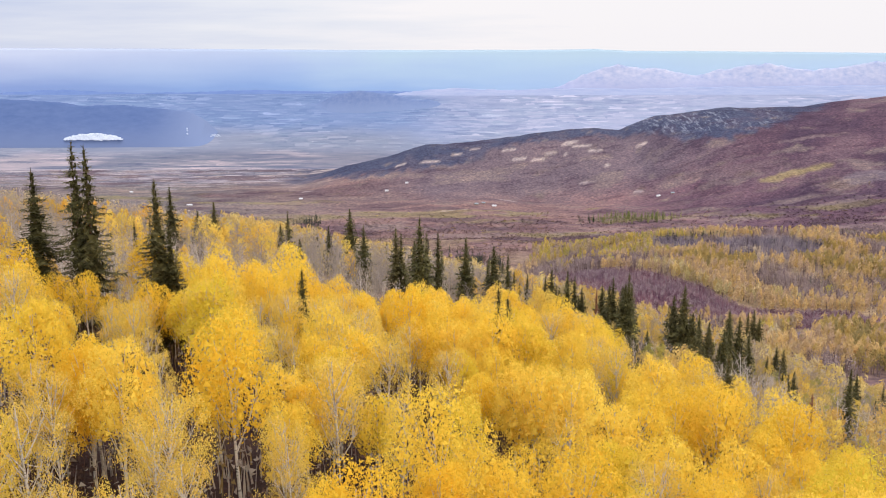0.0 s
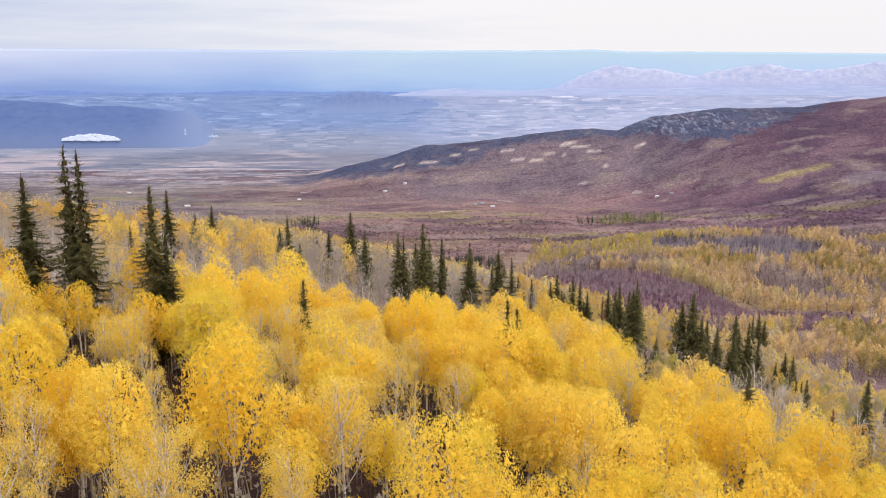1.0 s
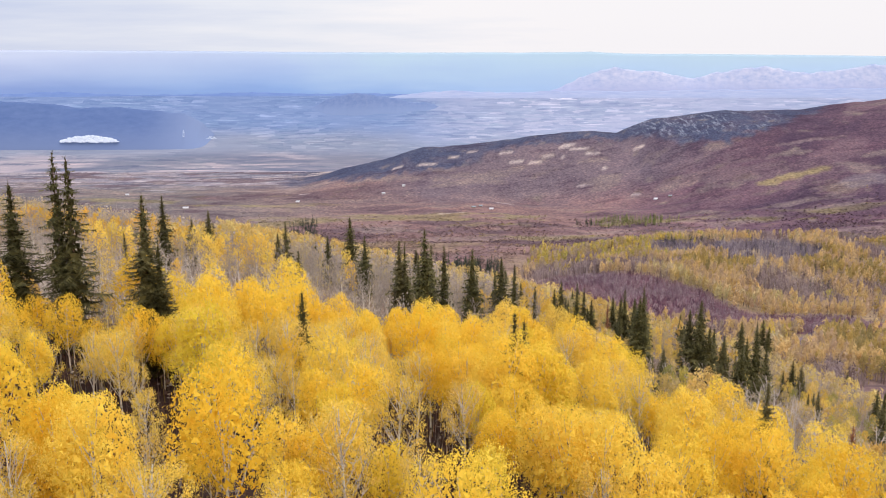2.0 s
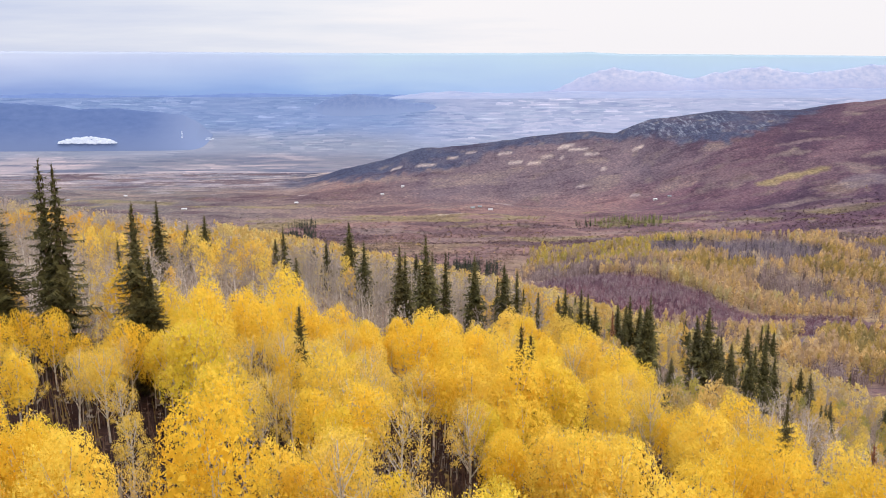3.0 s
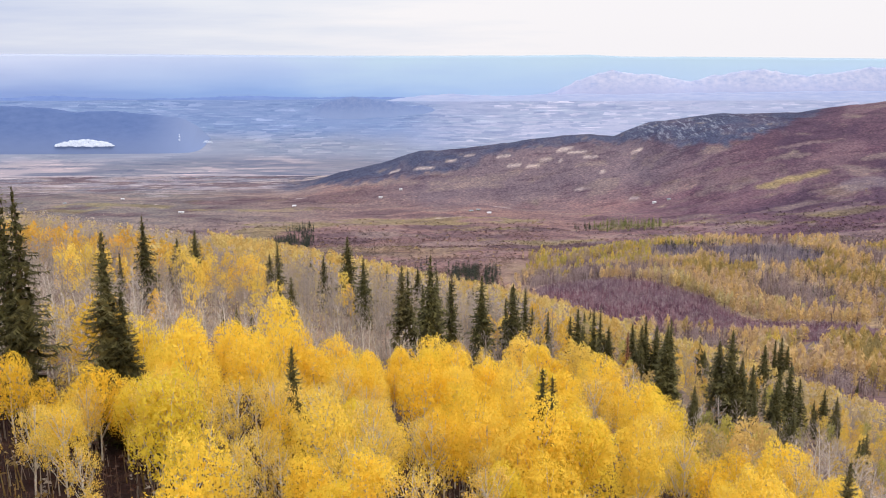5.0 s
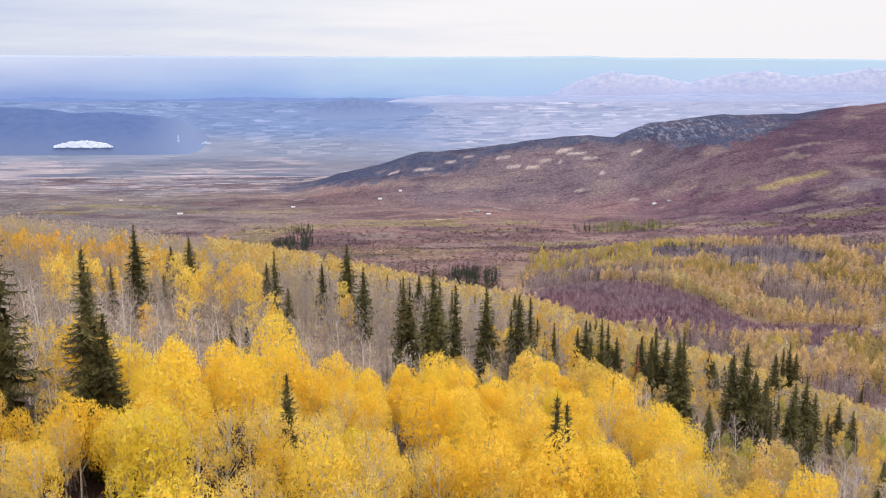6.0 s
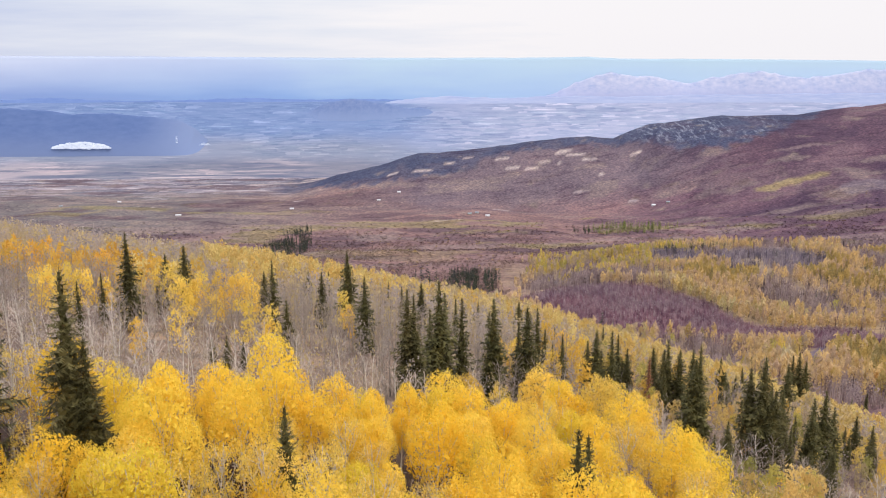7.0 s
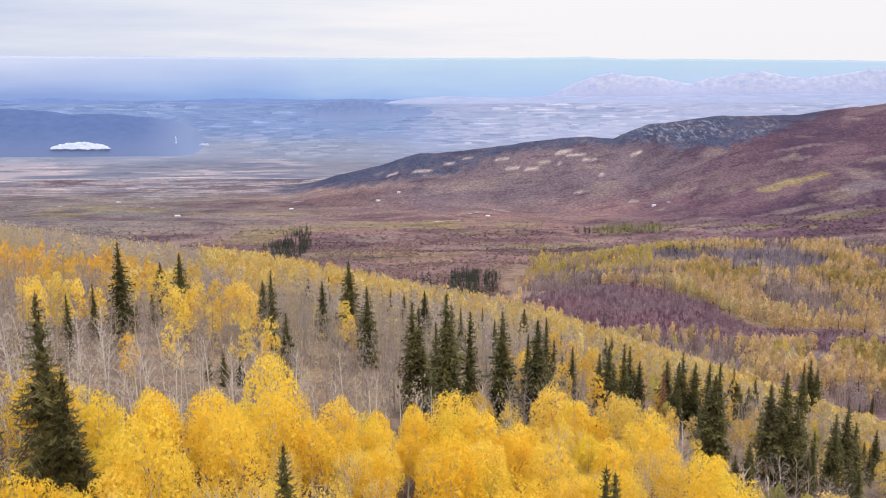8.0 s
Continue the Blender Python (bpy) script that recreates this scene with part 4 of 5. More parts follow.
DIP_SPRUCES = [(-9, 180, 18.5), (-8, 181, 17.7), (-8, 263, 13.0), (-4, 169.4, 21.8), (-3, 185, 18.2), (0, 238, 12.1), (8, 300, 9.2), (9, 263, 9.4), (5, 185, 19.0), (20, 301, 11.8),
               (10, 194, 15.1), (11, 189, 18.4), (16, 218, 16.0), (20, 210, 12.6), (28, 281, 7.3), (23, 199, 14.1), (24, 196, 16.3), (38, 264, 10.7), (29, 207, 15.3), (32, 216, 13.6)]
SLOPE_SPRUCES = [(39, 204, 16.0), (38, 203, 14.0), (41, 203, 14.5), (42, 198, 15.7), (37, 177, 19.5), (63, 247, 12.3), (66, 253, 9.6), (71, 255, 11.5), (50, 184, 19.7), (59, 204, 12.6),
                 (82, 254, 16.4), (110.2, 321.0, 20.9), (112.5, 321.6, 22.7), (53, 179, 9.8), (59, 185, 12.7), (65, 194, 16.0), (69, 199, 12.8), (58, 174, 9.1), (83, 219, 10.8), (39, 168, 9.5),
                 (204, 475, 15.6), (271, 595, 13.1), (241, 722, 18.2)]
EDGE_SPRUCES = [(97, 205, 12.8), (111, 220, 11.2), (79, 204, 11.4), (59.5, 153, 10.2), (62.5, 158, 10.0), (65.5, 163, 10.3), (77, 209, 7.0), (62, 206, 11.7)]
SPRUCE_ROOM = [(a, b, 2.0, 3.0) for a, b, _ in NEAR_SPRUCES[:3]] + [(-33.5, 111, 3.2, 3.0), (-44.5, 113, 4, 4.5), (-50, 111, 3.5, 4), (32, 97, 2.6, 6)]


def spruces():
    g = np.random.default_rng(131)
    close = RIDGE_SPRUCES[:2] + NEAR_SPRUCES
    distant = RIDGE_SPRUCES[2:] + DIP_SPRUCES + SLOPE_SPRUCES + EDGE_SPRUCES
    # radius, length of the spire, space between tiers, boughs, sprays on each, unevenness
    broad = [(2.9, 11.5, 0.46, 9, 9, 0.55), (2.5, 11.5, 0.46, 9, 9, 0.6), (2.7, 9.5, 0.6, 8, 9, 0.65)]
    slim = [(3.2, 12, 0.5, 9, 3, 0.5), (2.8, 12, 0.5, 9, 3, 0.5), (2.2, 11, 0.5, 8, 3, 0.55), (3.0, 10, 0.5, 9, 3, 0.5), (2.0, 10, 0.5, 7, 3, 0.7)]
    # lower companions that crowd round the tall ones
    for x, y, h in DIP_SPRUCES + SLOPE_SPRUCES + EDGE_SPRUCES:
        for _ in range(int(g.integers(0, 3))):
            distant.append((x + 1.3 * g.normal(), y + 2.0 * g.normal(), h * (0.6 + 0.3 * g.random())))
    for trees, shapes, seed in ((close, broad, 300), (distant, slim, 310)):
        poses = [[] for _ in shapes]
        for i, (x, y, h) in enumerate(trees):
            k = ((0, 0, 1, 1, 1, 2, 2, 1, 1, 1)[i] if seed == 300 else int(g.integers(0, len(shapes))))
            h = h * (1.03 if seed == 300 else 1.0)
            s = (h / 20) ** 0.9
            s *= 1.4 if (x, y) == (-49.8, 112.5) else 1.0
            poses[k].append(standing(x, y, s, g.random() * 360, (h / 20) / s))
        for k, form in enumerate(shapes):
            if not poses[k]:
                continue
            trunk, needles = spruce_shape(seed + k, 20.0, *form)
            tree = tagged(new("spruce"), "tall dark green spruce with ragged drooping branches", "tree", "spruces on the ridge")
            part("trunk", mesh_of("trunk", *trunk, M_TRUNK), tree)
            tagged(part("crown", mesh_of("crown", *needles, M_NEEDLE), tree), kind="stuff")
            place_all(tree, poses[k])
    trunk, needles = spruce_shape(320, 12.0, 1.0, 9, 0.4, 6, 4, 0.6)
    tree = tagged(new("dead_spruce"), "dead spruce with rust-brown needles among aspens", "tree", "spruces on the ridge")
    part("trunk", mesh_of("trunk", *trunk, M_TRUNK), tree)
    tagged(part("crown", mesh_of("crown", *needles, M_RUST), tree), kind="stuff")
    place_all(tree, [standing(46, 108, 1.0, 20), standing(34.6, 200, 1.05, 130)])


spruces()
near_stand()


def understory():
    """Dark brush, saplings and fallen stems on the floor of the leafy stand."""
    g = np.random.default_rng(141)
    x, y = scattered(g, -97, 97, 40, 166, 2.6)
    keep = (np.abs(x + 1.5) < 0.5 * (y + 2) + 5) & (y < np.interp(x, BELT_X, BELT_Y))
    x, y = x[keep], y[keep]
    n = len(x)
    clumps = [pole_cloud(480 + k, 5, 3.6, 0.7, 12, 0.3) for k in range(5)]
    col = colours(g, np.array([(0.14, 0.085, 0.065), (0.11, 0.07, 0.055), (0.30, 0.25, 0.21), (0.40, 0.34, 0.28), (0.26, 0.18, 0.07)]), n)
    me = stand_mesh("understory_brush", clumps, x, y, 0.6 + 0.8 * g.random(n), col, M_STAND, g)
    tagged(new("understory_brush", me), "dark brown brush and saplings under the aspens", "brush", kind="stuff")


understory()

# ---------------------------------------------------------------- bare and thin aspens behind the leafy belt
LOW_ASPENS = [aspen_shape(400 + k, 9.6, 1.9, 14, 580, 0.20, 0.44, 0.30, 2, 3, core=40) for k in range(5)]
FAR_ASPENS = [aspen_shape(420 + k, 9.2, 1.7, 9, 88, 0.42, 1.15, 0.26, 0, 3)[2] for k in range(5)]

# groves that still hold their leaves: place, half width, half depth, share
GROVES = [(-69, 197, 9, 13, 0.95), (-47, 213, 8, 20, 0.95), (-32, 179, 4, 10, 0.95), (-22.5, 219, 5, 8, 0.95), (-64, 234, 7, 22, 0.9), (-51, 281, 6, 16, 0.8), (-66, 392, 52, 90, 0.95), (-30, 400, 30, 70, 0.7),
          (10, 212, 3, 11, 0.9), (16.5, 205, 2.5, 8, 0.9), (35, 222, 4, 20, 0.95), (37, 340, 8, 36, 0.8)]


def golden_share(x, y):
    """Where on the ridge the aspens still hold their leaves, 0 to 1."""
    s = 0.07 + 0 * x
    s = np.maximum(s, 0.3 * step(245, 275, y) * step(0.45, 0.6, fractal(x, y, 45, 81)) * (1 - 0.55 * step(20, 60, x)))
    s = np.maximum(s, 0.85 * step(14, 42, x) * step(0.46, 0.6, fractal(x, y, 25, 83)))
    s = np.where((x > 20) & (s < 0.5), np.where(y < 240, 0.42, 0.16), s)
    for cx, cy, rx, ry, share in GROVES:
        s = np.maximum(s, share * step(0.0, 0.35, dome(x, y, cx, cy, rx, ry)))
    return np.where((x < -0.225 * y - 6 + 17 * (fractal(x, y, 36, 86) - 0.5)) & (y > 288), 0.03, s)


def ridge_stand():
    g = np.random.default_rng(151)
    # within 190 m
    x, y = scattered(g, -118, 132, 78, 240, 4.5)
    keep = (np.abs(x + 2) < 0.52 * y + 8) & (y > np.interp(x, BELT_X, BELT_Y) + 2)
    for a, b, _ in RIDGE_SPRUCES + DIP_SPRUCES + SLOPE_SPRUCES + EDGE_SPRUCES:
        keep &= ((x - a) / 1.9) ** 2 + ((y - b + 4.5) / 6.5) ** 2 > 1
    x, y = x[keep], y[keep]
    clump = 0.3 * g.random(len(x)) + 0.7 * np.clip((fractal(x, y, 24, 89) - 0.22) * 1.9, 0, 1)
    leafy = clump < golden_share(x, y) + 0.05
    lx, ly = x[leafy], y[leafy]
    size = (0.8 + 0.4 * g.random(len(lx))) * (1 - 0.36 * step(22, 40, lx) * step(135, 160, ly))
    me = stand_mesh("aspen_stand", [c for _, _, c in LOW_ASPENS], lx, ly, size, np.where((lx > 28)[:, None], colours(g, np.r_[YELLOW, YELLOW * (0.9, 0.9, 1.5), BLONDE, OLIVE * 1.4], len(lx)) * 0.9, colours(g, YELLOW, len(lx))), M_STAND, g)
    tagged(new("aspen_stand", me), "scattered golden aspens across the ridge", "trees", kind="stuff")
    bx, by = x[~leafy], y[~leafy]
    order = np.argsort(by)
    single, rest = order[:220], order[220:]
    kinds = [bare_aspen_shape(440 + k, h, 18, 5) for k, h in enumerate((9.6, 8.6, 10.4, 8.0))]
    kind = g.integers(0, 4, len(bx))
    for k, (wood, twigs) in enumerate(kinds):
        idx = single[kind[single] == k]
        tree = tagged(new("bare_aspen"), "leafless grey aspen in a dense thicket", "tree", "bare aspens")
        part("trunk", mesh_of("trunk", *wood, M_BARK), tree)
        tagged(part("branchwork", mesh_of("branchwork", *twigs, M_TWIG), tree), kind="stuff")
        place_all(tree, [standing(bx[i], by[i], (0.8 + 0.4 * g.random()) * (0.72 if bx[i] > 28 and by[i] > 150 else 1.0), g.random() * 360) for i in idx])
    n = len(rest)
    me = stand_mesh("bare_aspen_stand", [join([a, b]) for a, b in kinds], bx[rest], by[rest], (0.8 + 0.4 * g.random(n)) * (1 - 0.28 * step(22, 36, bx[rest]) * step(135, 160, by[rest])), colours(g, GREY, n), M_STAND, g)
    tagged(new("bare_aspen_stand", me), "thicket of leafless grey aspens", "trees", kind="stuff")
    # thin blonde undergrowth and half-bare saplings between them
    ux, uy = scattered(g, -118, 132, 84, 242, 4.1)
    keep = (np.abs(ux + 2) < 0.52 * uy + 8) & (uy > np.interp(ux, BELT_X, BELT_Y) + 3)
    ux, uy = ux[keep], uy[keep]
    brush = [leaf_cloud(np.random.default_rng(470 + k), np.array([(0, 0, 1.4), (0.5, 0.2, 3.4), (-0.3, 0.3, 5.4), (0.1, 0.1, 7.2)]), np.array([(0.9, 0.9, 1.3)] * 3 + [(0.6, 0.6, 1.2)]), 15, 0.24, 0.0, 1.6) for k in range(4)]
    n = len(ux)
    me = stand_mesh("thin_aspen_brush", brush, ux, uy, (0.8 + 0.5 * g.random(n)) * (1 - 0.35 * step(22, 36, ux) * step(135, 160, uy)), colours(g, np.r_[BLONDE, GREY, GREY], n) * 0.85, M_STAND, g)
    tagged(new("thin_aspen_brush", me), "grey-blonde brush and aspen saplings", "brush", kind="stuff")
    # the far part of the ridge
    x, y = scattered(g, -300, 280, 236, 620, 5.4)
    keep = (np.abs(x) < 0.52 * y + 7) & (ridge_height(x, y) > np.interp(y, PLAIN_Y, PLAIN_Z) + 10)
    x, y = x[keep], y[keep]
    n = len(x)
    u = 0.2 * g.random(n) + 0.8 * np.clip((fractal(x, y, 26, 87) - 0.25) * 2.0, 0, 1)
    share = golden_share(x, y)
    gold = dome(x, y, -99, 262, 46, 24, 8) + 0.4 * (fractal(x, y, 22, 84) - 0.5) > 0.25
    leafy = (u < share + 0.24 * (1 - share) * step(0.04, 0.1, share)) | gold
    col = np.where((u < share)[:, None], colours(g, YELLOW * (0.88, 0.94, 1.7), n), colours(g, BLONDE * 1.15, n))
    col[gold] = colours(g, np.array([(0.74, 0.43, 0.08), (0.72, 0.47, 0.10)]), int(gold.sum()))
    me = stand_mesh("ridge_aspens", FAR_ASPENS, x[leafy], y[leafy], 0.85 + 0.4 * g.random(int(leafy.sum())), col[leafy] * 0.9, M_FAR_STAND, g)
    tagged(new("ridge_aspens", me), "yellow and blonde aspens on the far ridge", "trees", kind="stuff")
    x, y = x[~leafy], y[~leafy]
    n = len(x)
    clumps = [pole_cloud(460 + k, 12, 8.5, 1.2, 22, 0.6) for k in range(5)]
    me = stand_mesh("bare_ridge_aspens", clumps, x, y, 0.85 + 0.4 * g.random(n), colours(g, np.r_[GREY, BLONDE], n) * (0.95, 0.95, 1.0), M_FAR_STAND, g)
    tagged(new("bare_ridge_aspens", me), "leafless grey-blonde aspens on the far ridge", "trees", kind="stuff")


ridge_stand()

# ---------------------------------------------------------------- lower valley: aspens, oak scrub, conifers
def small_aspen(seed, rings, per, size):
    """An aspen of the lower valley: a narrow crown of rising sprays on a thin stem."""
    g = np.random.default_rng(seed)
    h = np.linspace(3.2, 8.0, rings)
    r = 1.25 * np.sqrt(np.sin(np.linspace(0.3, 0.93, rings) * math.pi))
    a = np.arange(rings) * 2.4
    crown = lobed_crown(g, np.c_[0.4 * r * np.cos(a), 0.4 * r * np.sin(a), h], np.c_[r, r, 0 * r + 1.4], rings * per, size, size * 2.0)
    return join([crown, tube([(0, 0, -0.5), (0, 0, 5)], [0.14, 0.05], 3)])


TINY = [small_aspen(500 + k, 6, 8, 0.85) for k in range(6)]
BUSH = [lobed_crown(np.random.default_rng(520 + k), np.array([(0, 0, 0.9), (2.0, 0.7, 0.7), (-1.3, -0.9, 0.6)]), np.array([(1.6, 1.6, 1.5), (1.4, 1.4, 1.2), (1.2, 1.2, 1.0)]), 11, 1.7, 1.5) for k in range(6)]


def valley_woods():
    g = np.random.default_rng(171)
    x, y = scattered(g, 28, 980, 600, 1800, 7.0)
    big, mid = fractal(x, y, 220, 91), fractal(x, y, 60, 97)
    edge = np.interp(x, [28, 100, 150, 220, 350, 620, 980], [640, 1150, 1420, 1700, 1745, 1625, 1685])
    keep = (x < 0.52 * y) & (y < edge + 700 * (mid - 0.5) + 80 * g.normal(size=len(x))) & (oak_knoll(x, y) < 0.4 + 0.3 * g.random(len(x)))
    keep &= (track_distance(x, y) > 8) & (track_distance(x, y + 14) > 7)
    keep &= (g.random(len(x)) < 0.35 + 1.2 * step(0.36, 0.56, mid))
    keep &= np.hypot(x - 178, y - 1382) > 15
    x, y, big, mid = x[keep], y[keep], big[keep], mid[keep]
    n = len(x)
    # groves of one kind, longer in depth than across
    grove, other = fractal(x, y * 0.45, 75, 99, 3), fractal(x, y * 0.45, 62, 103, 3)
    grove, other = grove + 0.14 * (g.random(n) - 0.5), other + 0.14 * (g.random(n) - 0.5)
    bright = dome(x, y, 277, 1607, 160, 210, 25) + 0.9 * (mid - 0.5) > 0.2
    stand = dome(x, y, 505, 1431, 90, 110) + dome(x, y, 387, 1522, 42, 90) + 0.5 * (mid - 0.5) > 0.2
    bare = ((grove > 0.535) & (~bright | (grove > 0.62))) | stand
    col = colours(g, BLONDE * (1.12, 1.04, 1.05), n)
    yellow = other < 0.36 + 0.3 * (big - 0.5)
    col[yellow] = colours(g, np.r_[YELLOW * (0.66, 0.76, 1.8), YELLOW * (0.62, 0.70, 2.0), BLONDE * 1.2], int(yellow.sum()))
    olive = other > 0.63
    col[olive] = colours(g, OLIVE * (1.35, 1.15, 1.6), int(olive.sum()))
    col[bright] = colours(g, np.array([(0.58, 0.44, 0.11), (0.45, 0.38, 0.11), (0.60, 0.44, 0.12), (0.46, 0.35, 0.18), (0.50, 0.38, 0.24), (0.44, 0.34, 0.24)]), int(bright.sum()))
    leafy = ~bare
    s = 1.25 + 0.85 * g.random(int(leafy.sum()))
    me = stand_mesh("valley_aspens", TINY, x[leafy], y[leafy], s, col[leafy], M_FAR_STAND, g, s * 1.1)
    tagged(new("valley_aspens", me), "mixed yellow, blonde and olive aspens in the valley", "trees", kind="stuff")
    clumps = [pole_cloud(560 + k, 7, 9.5, 1.7, 20, 0.7, 0.13) for k in range(5)]
    n = int(bare.sum())
    col = np.where(stand[bare][:, None], colours(g, np.array([(0.23, 0.19, 0.24), (0.29, 0.24, 0.265), (0.11, 0.09, 0.115), (0.34, 0.29, 0.30)]), n),
                   colours(g, np.r_[GREY * (0.85, 0.78, 0.88), GREY * (0.85, 0.78, 0.88), GREY * (0.42, 0.35, 0.40)], n))
    me = stand_mesh("bare_valley_aspens", clumps, x[bare], y[bare], 1.2 + 0.7 * g.random(n), col, M_FAR_STAND, g)
    tagged(new("bare_valley_aspens", me), "leafless grey aspens in the valley", "trees", kind="stuff")
    # a few dark snags and young spruces among them
    pick = g.random(len(x)) < 0.035
    n = int(pick.sum())
    me = stand_mesh("valley_snags", [pole_cloud(570 + k, 3, 10.5, 0.9, 8, 0.8, 0.3) for k in range(3)], x[pick] + 2, y[pick] - 2, 1.1 + 0.6 * g.random(n), colours(g, np.array([(0.07, 0.05, 0.055), (0.11, 0.08, 0.07)]), n), M_FAR_STAND, g)
    tagged(new("valley_snags", me), "dark dead stems among the valley aspens", "trees", kind="stuff")
    # leafless oak on the knoll
    x, y = scattered(g, -40, 445, 860, 1330, 4.2)
    keep = oak_knoll(x, y) > 0.25 + 0.5 * g.random(len(x))
    x, y = x[keep], y[keep]
    n = len(x)
    shade = step(0.4, 0.65, fractal(x, y, 50, 88))[:, None]
    col = colours(g, np.array([(0.22, 0.12, 0.145), (0.12, 0.06, 0.085), (0.31, 0.19, 0.20), (0.38, 0.29, 0.29)]), n) * (1 - shade) + shade * colours(g, np.array([(0.36, 0.285, 0.28), (0.24, 0.16, 0.19), (0.16, 0.10, 0.12)]), n)
    me = stand_mesh("knoll_oak", [pole_cloud(530 + k, 6, 5.6, 1.2, 10, 0.8, 0.14) for k in range(6)], x, y, 0.7 + 0.8 * g.random(n), col, M_FAR_STAND, g)
    tagged(new("knoll_oak", me), "leafless purple-red oak thicket on the knoll", "scrub", kind="stuff")
    # oak scrub thinning out over the plain
    x, y = scattered(g, -1050, 1180, 740, 2640, 10.5)
    keep = (np.abs(x) < 0.52 * y) & (ridge_height(x, y) < np.interp(y, PLAIN_Y, PLAIN_Z) - 4) & ((y > 1640) | (x < 105))
    keep &= g.random(len(x)) < step(2640, 1700, y) * (0.25 + 1.1 * step(0.38, 0.6, fractal(x * 0.7, y, 60, 95)))
    x, y = x[keep], y[keep]
    n = len(x)
    col = land_cover(x, y) * (0.85 + 0.7 * g.random((n, 1))) * np.where(g.random((n, 1)) < 0.06, (1.5, 1.5, 0.9), (1.0, 1.0, 1.0))
    me = stand_mesh("oak_scrub", BUSH, x, y, 1.0 + 1.3 * g.random(n), col, M_FAR_STAND, g, 0.8 + 0.8 * g.random(n))
    tagged(new("oak_scrub", me), "wine-red oak scrub on the plain", "scrub", kind="stuff")
    # far dark conifers, one by one where they stand clear
    cone = []
    for k in range(4):
        trunk, needles = spruce_shape(540 + k, 12.5, 2.3, 8, 1.5, 5, 1, 0.4)
        cone.append(needles)
    px_, py_ = [], []
    for cx, cy, sx, sy, count in ((-335, 2080, 52, 270, 330), (57, 1490, 40, 150, 150), (438, 1590, 60, 30, 60), (1, 644, 42, 90, 50), (105, 946, 85, 120, 24), (553, 1291, 170, 200, 40), (470, 2300, 120, 75, 170)):
        a, q = g.random(count) * 2 * math.pi, np.sqrt(g.random(count)) + 0.1 * g.normal(size=count)
        px_.append(cx + sx * q * np.cos(a))
        py_.append(cy + sy * q * np.sin(a))
    x, y = np.concatenate(px_), np.concatenate(py_)
    n = len(x)
    col = colours(g, np.array([(0.045, 0.055, 0.035), (0.06, 0.07, 0.045), (0.05, 0.055, 0.05)]), n)
    green = x > 380
    green &= y > 2100
    col[green] = colours(g, np.array([(0.15, 0.18, 0.06), (0.25, 0.25, 0.08), (0.20, 0.20, 0.08)]), int(green.sum()))
    me = stand_mesh("valley_conifers", cone, x, y, 1.2 + 0.6 * g.random(n), col, M_FAR_STAND, g)
    tagged(new("valley_conifers", me), "dark conifers in the lower valley", "trees", kind="stuff")


valley_woods()

# ---------------------------------------------------------------- houses and sheds, far below
M_WALL = plain_material("weathered_boards", (0.30, 0.24, 0.19))
M_PALE_WALL = plain_material("white_boards", (0.52, 0.49, 0.48))
M_ROOF = plain_material("grey_metal_roof", (0.22, 0.25, 0.27), 0.5)
M_PALE_ROOF = plain_material("pale_metal_roof", (0.5, 0.49, 0.5), 0.6)
M_PANE = plain_material("dark_window", (0.03, 0.035, 0.04), 0.1)


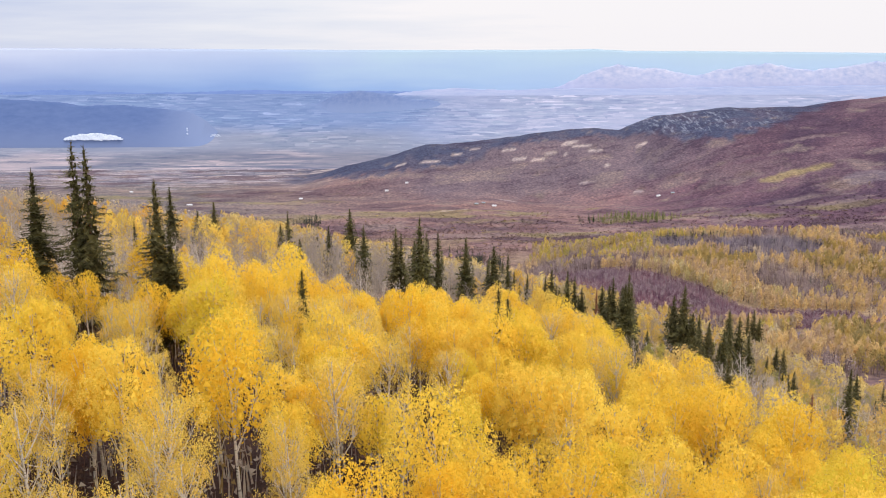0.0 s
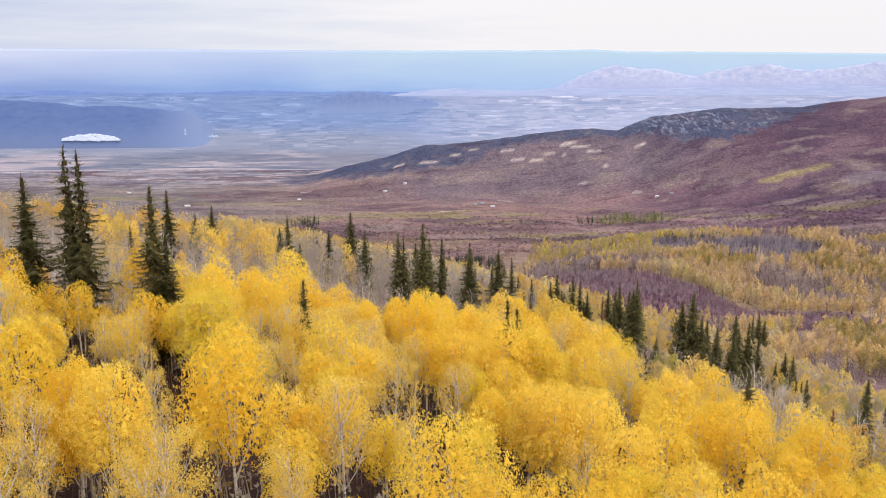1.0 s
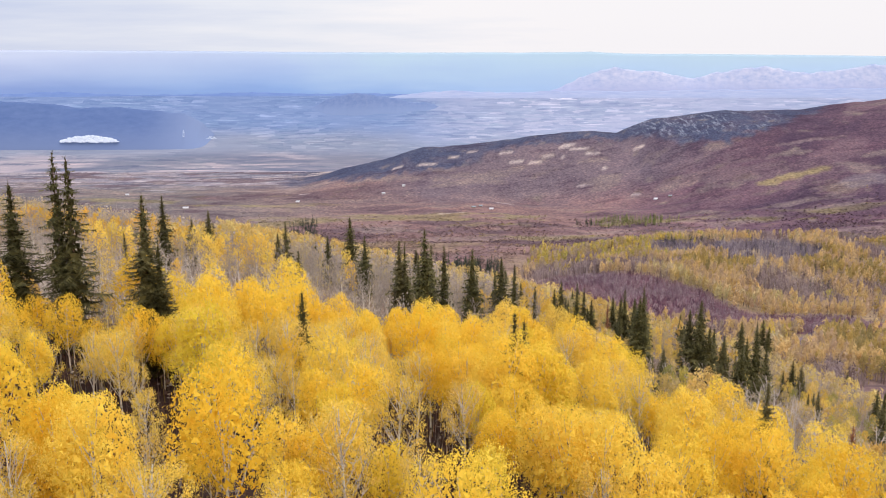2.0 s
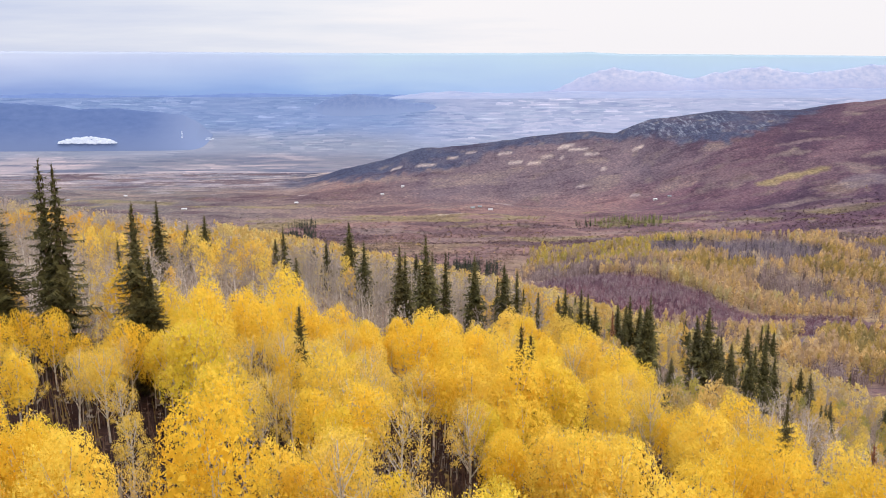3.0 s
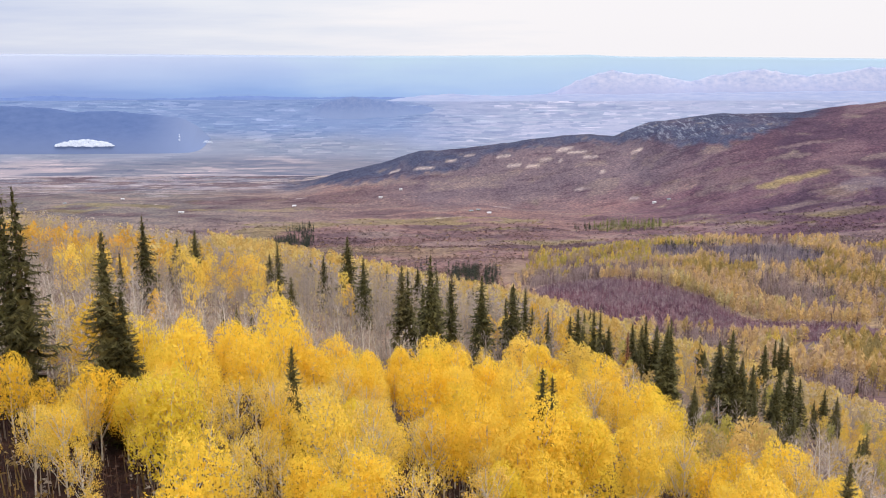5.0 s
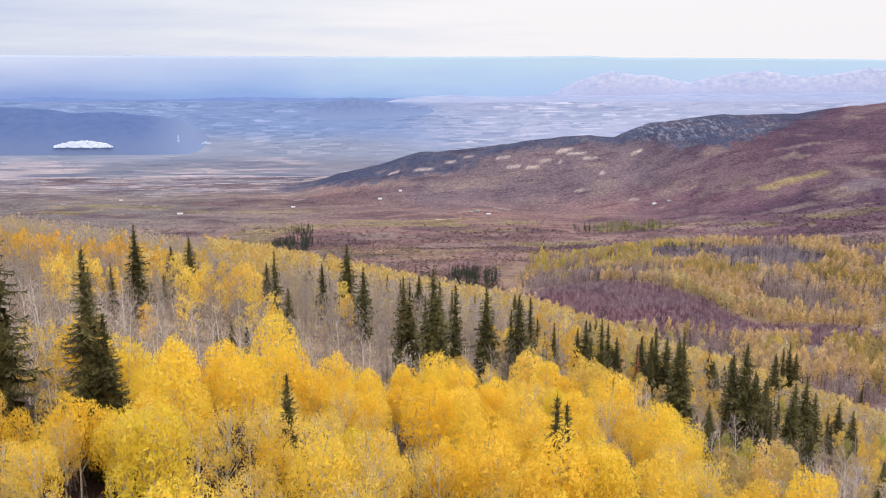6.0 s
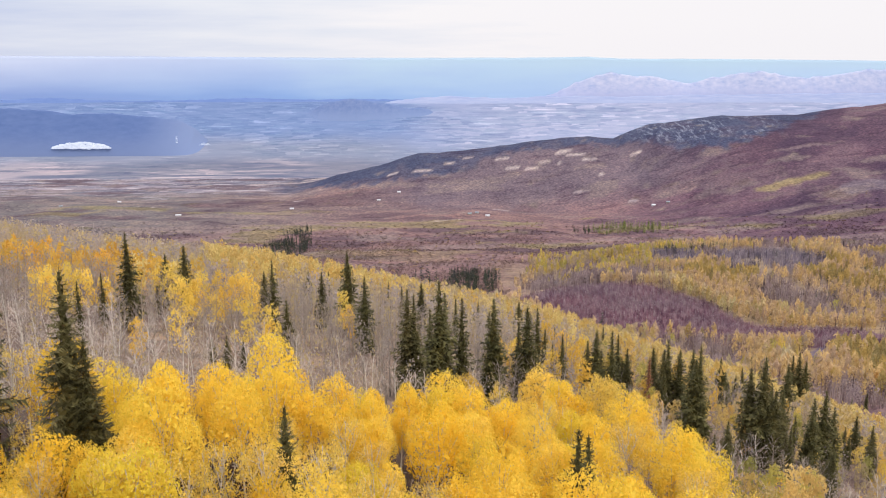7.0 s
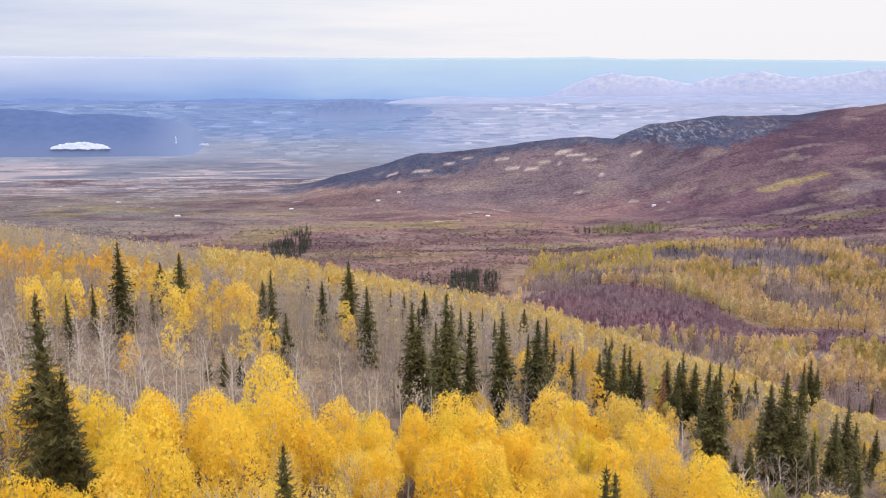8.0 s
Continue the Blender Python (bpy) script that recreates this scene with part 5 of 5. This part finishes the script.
def block(bm, x0, x1, y0, y1, z0, z1):
    q = [bm.verts.new(c) for c in ((x0, y0, z0), (x1, y0, z0), (x1, y1, z0), (x0, y1, z0), (x0, y0, z1), (x1, y0, z1), (x1, y1, z1), (x0, y1, z1))]
    for f in ((3, 2, 1, 0), (4, 5, 6, 7), (0, 1, 5, 4), (1, 2, 6, 5), (2, 3, 7, 6), (3, 0, 4, 7)):
        bm.faces.new([q[i] for i in f])


def solid(name, build, mat, parent):
    bm = bmesh.new()
    build(bm)
    me = bpy.data.meshes.new(name)
    bm.to_mesh(me)
    bm.free()
    me.materials.append(mat)
    return part(name, me, parent)


def house(x, y, turn, length, width, height, wall, roof, label, windows=3):
    ob = tagged(new("house"), label, "house", "houses on the plain")
    l, w = length / 2, width / 2

    def walls(bm):
        block(bm, -l, l, -w, w, -3, height)

    def gable(bm):
        up, o = width * 0.36, 0.7
        prof = [(-w - o, height - 0.3), (0, height + up), (w + o, height - 0.3), (w + o, height - 0.02), (0, height + up + 0.35), (-w - o, height - 0.02)]
        a, b = [bm.verts.new((-l - o, p, q)) for p, q in prof], [bm.verts.new((l + o, p, q)) for p, q in prof]
        bm.faces.new(a)
        bm.faces.new(b[::-1])
        for i in range(6):
            bm.faces.new((a[i], b[i], b[(i + 1) % 6], a[(i + 1) % 6]))

    solid("wall", walls, wall, ob)
    solid("roof", gable, roof, ob)
    for k in range(windows):
        cx = -l + length * (k + 0.5) / windows
        solid("window", lambda bm: block(bm, cx - 0.6, cx + 0.6, -w - 0.06, -w + 0.02, 1.0, height - 0.7), M_PANE, ob)
    ob.matrix_basis = pose(x, y, float(ground_height(x, y)), 0, 0, turn)


house(178, 1382, 12, 12, 7, 3.0, M_WALL, M_ROOF, "brown cabin with a grey metal roof on the knoll")
for hx, hy, ht, hl, pale in ((-745, 2690, 5, 22, True), (97, 2680, 20, 16, False), (119, 2695, -12, 14, False), (148, 2660, 8, 17, True), (-1035, 3050, 0, 15, True), (-440, 2840, 14, 16, True),
                             (-1170, 2910, 30, 14, False), (-180, 2930, -8, 15, True), (-118, 2990, 10, 13, True), (640, 2730, 15, 16, True), (680, 2720, -6, 14, False)):
    house(hx, hy, ht, hl * 0.7, 6, 2.8, M_PALE_WALL if pale else M_WALL, M_PALE_ROOF if pale else M_ROOF, "low ranch building with a pale roof in the scrub" if pale else "low brown ranch building in the scrub")
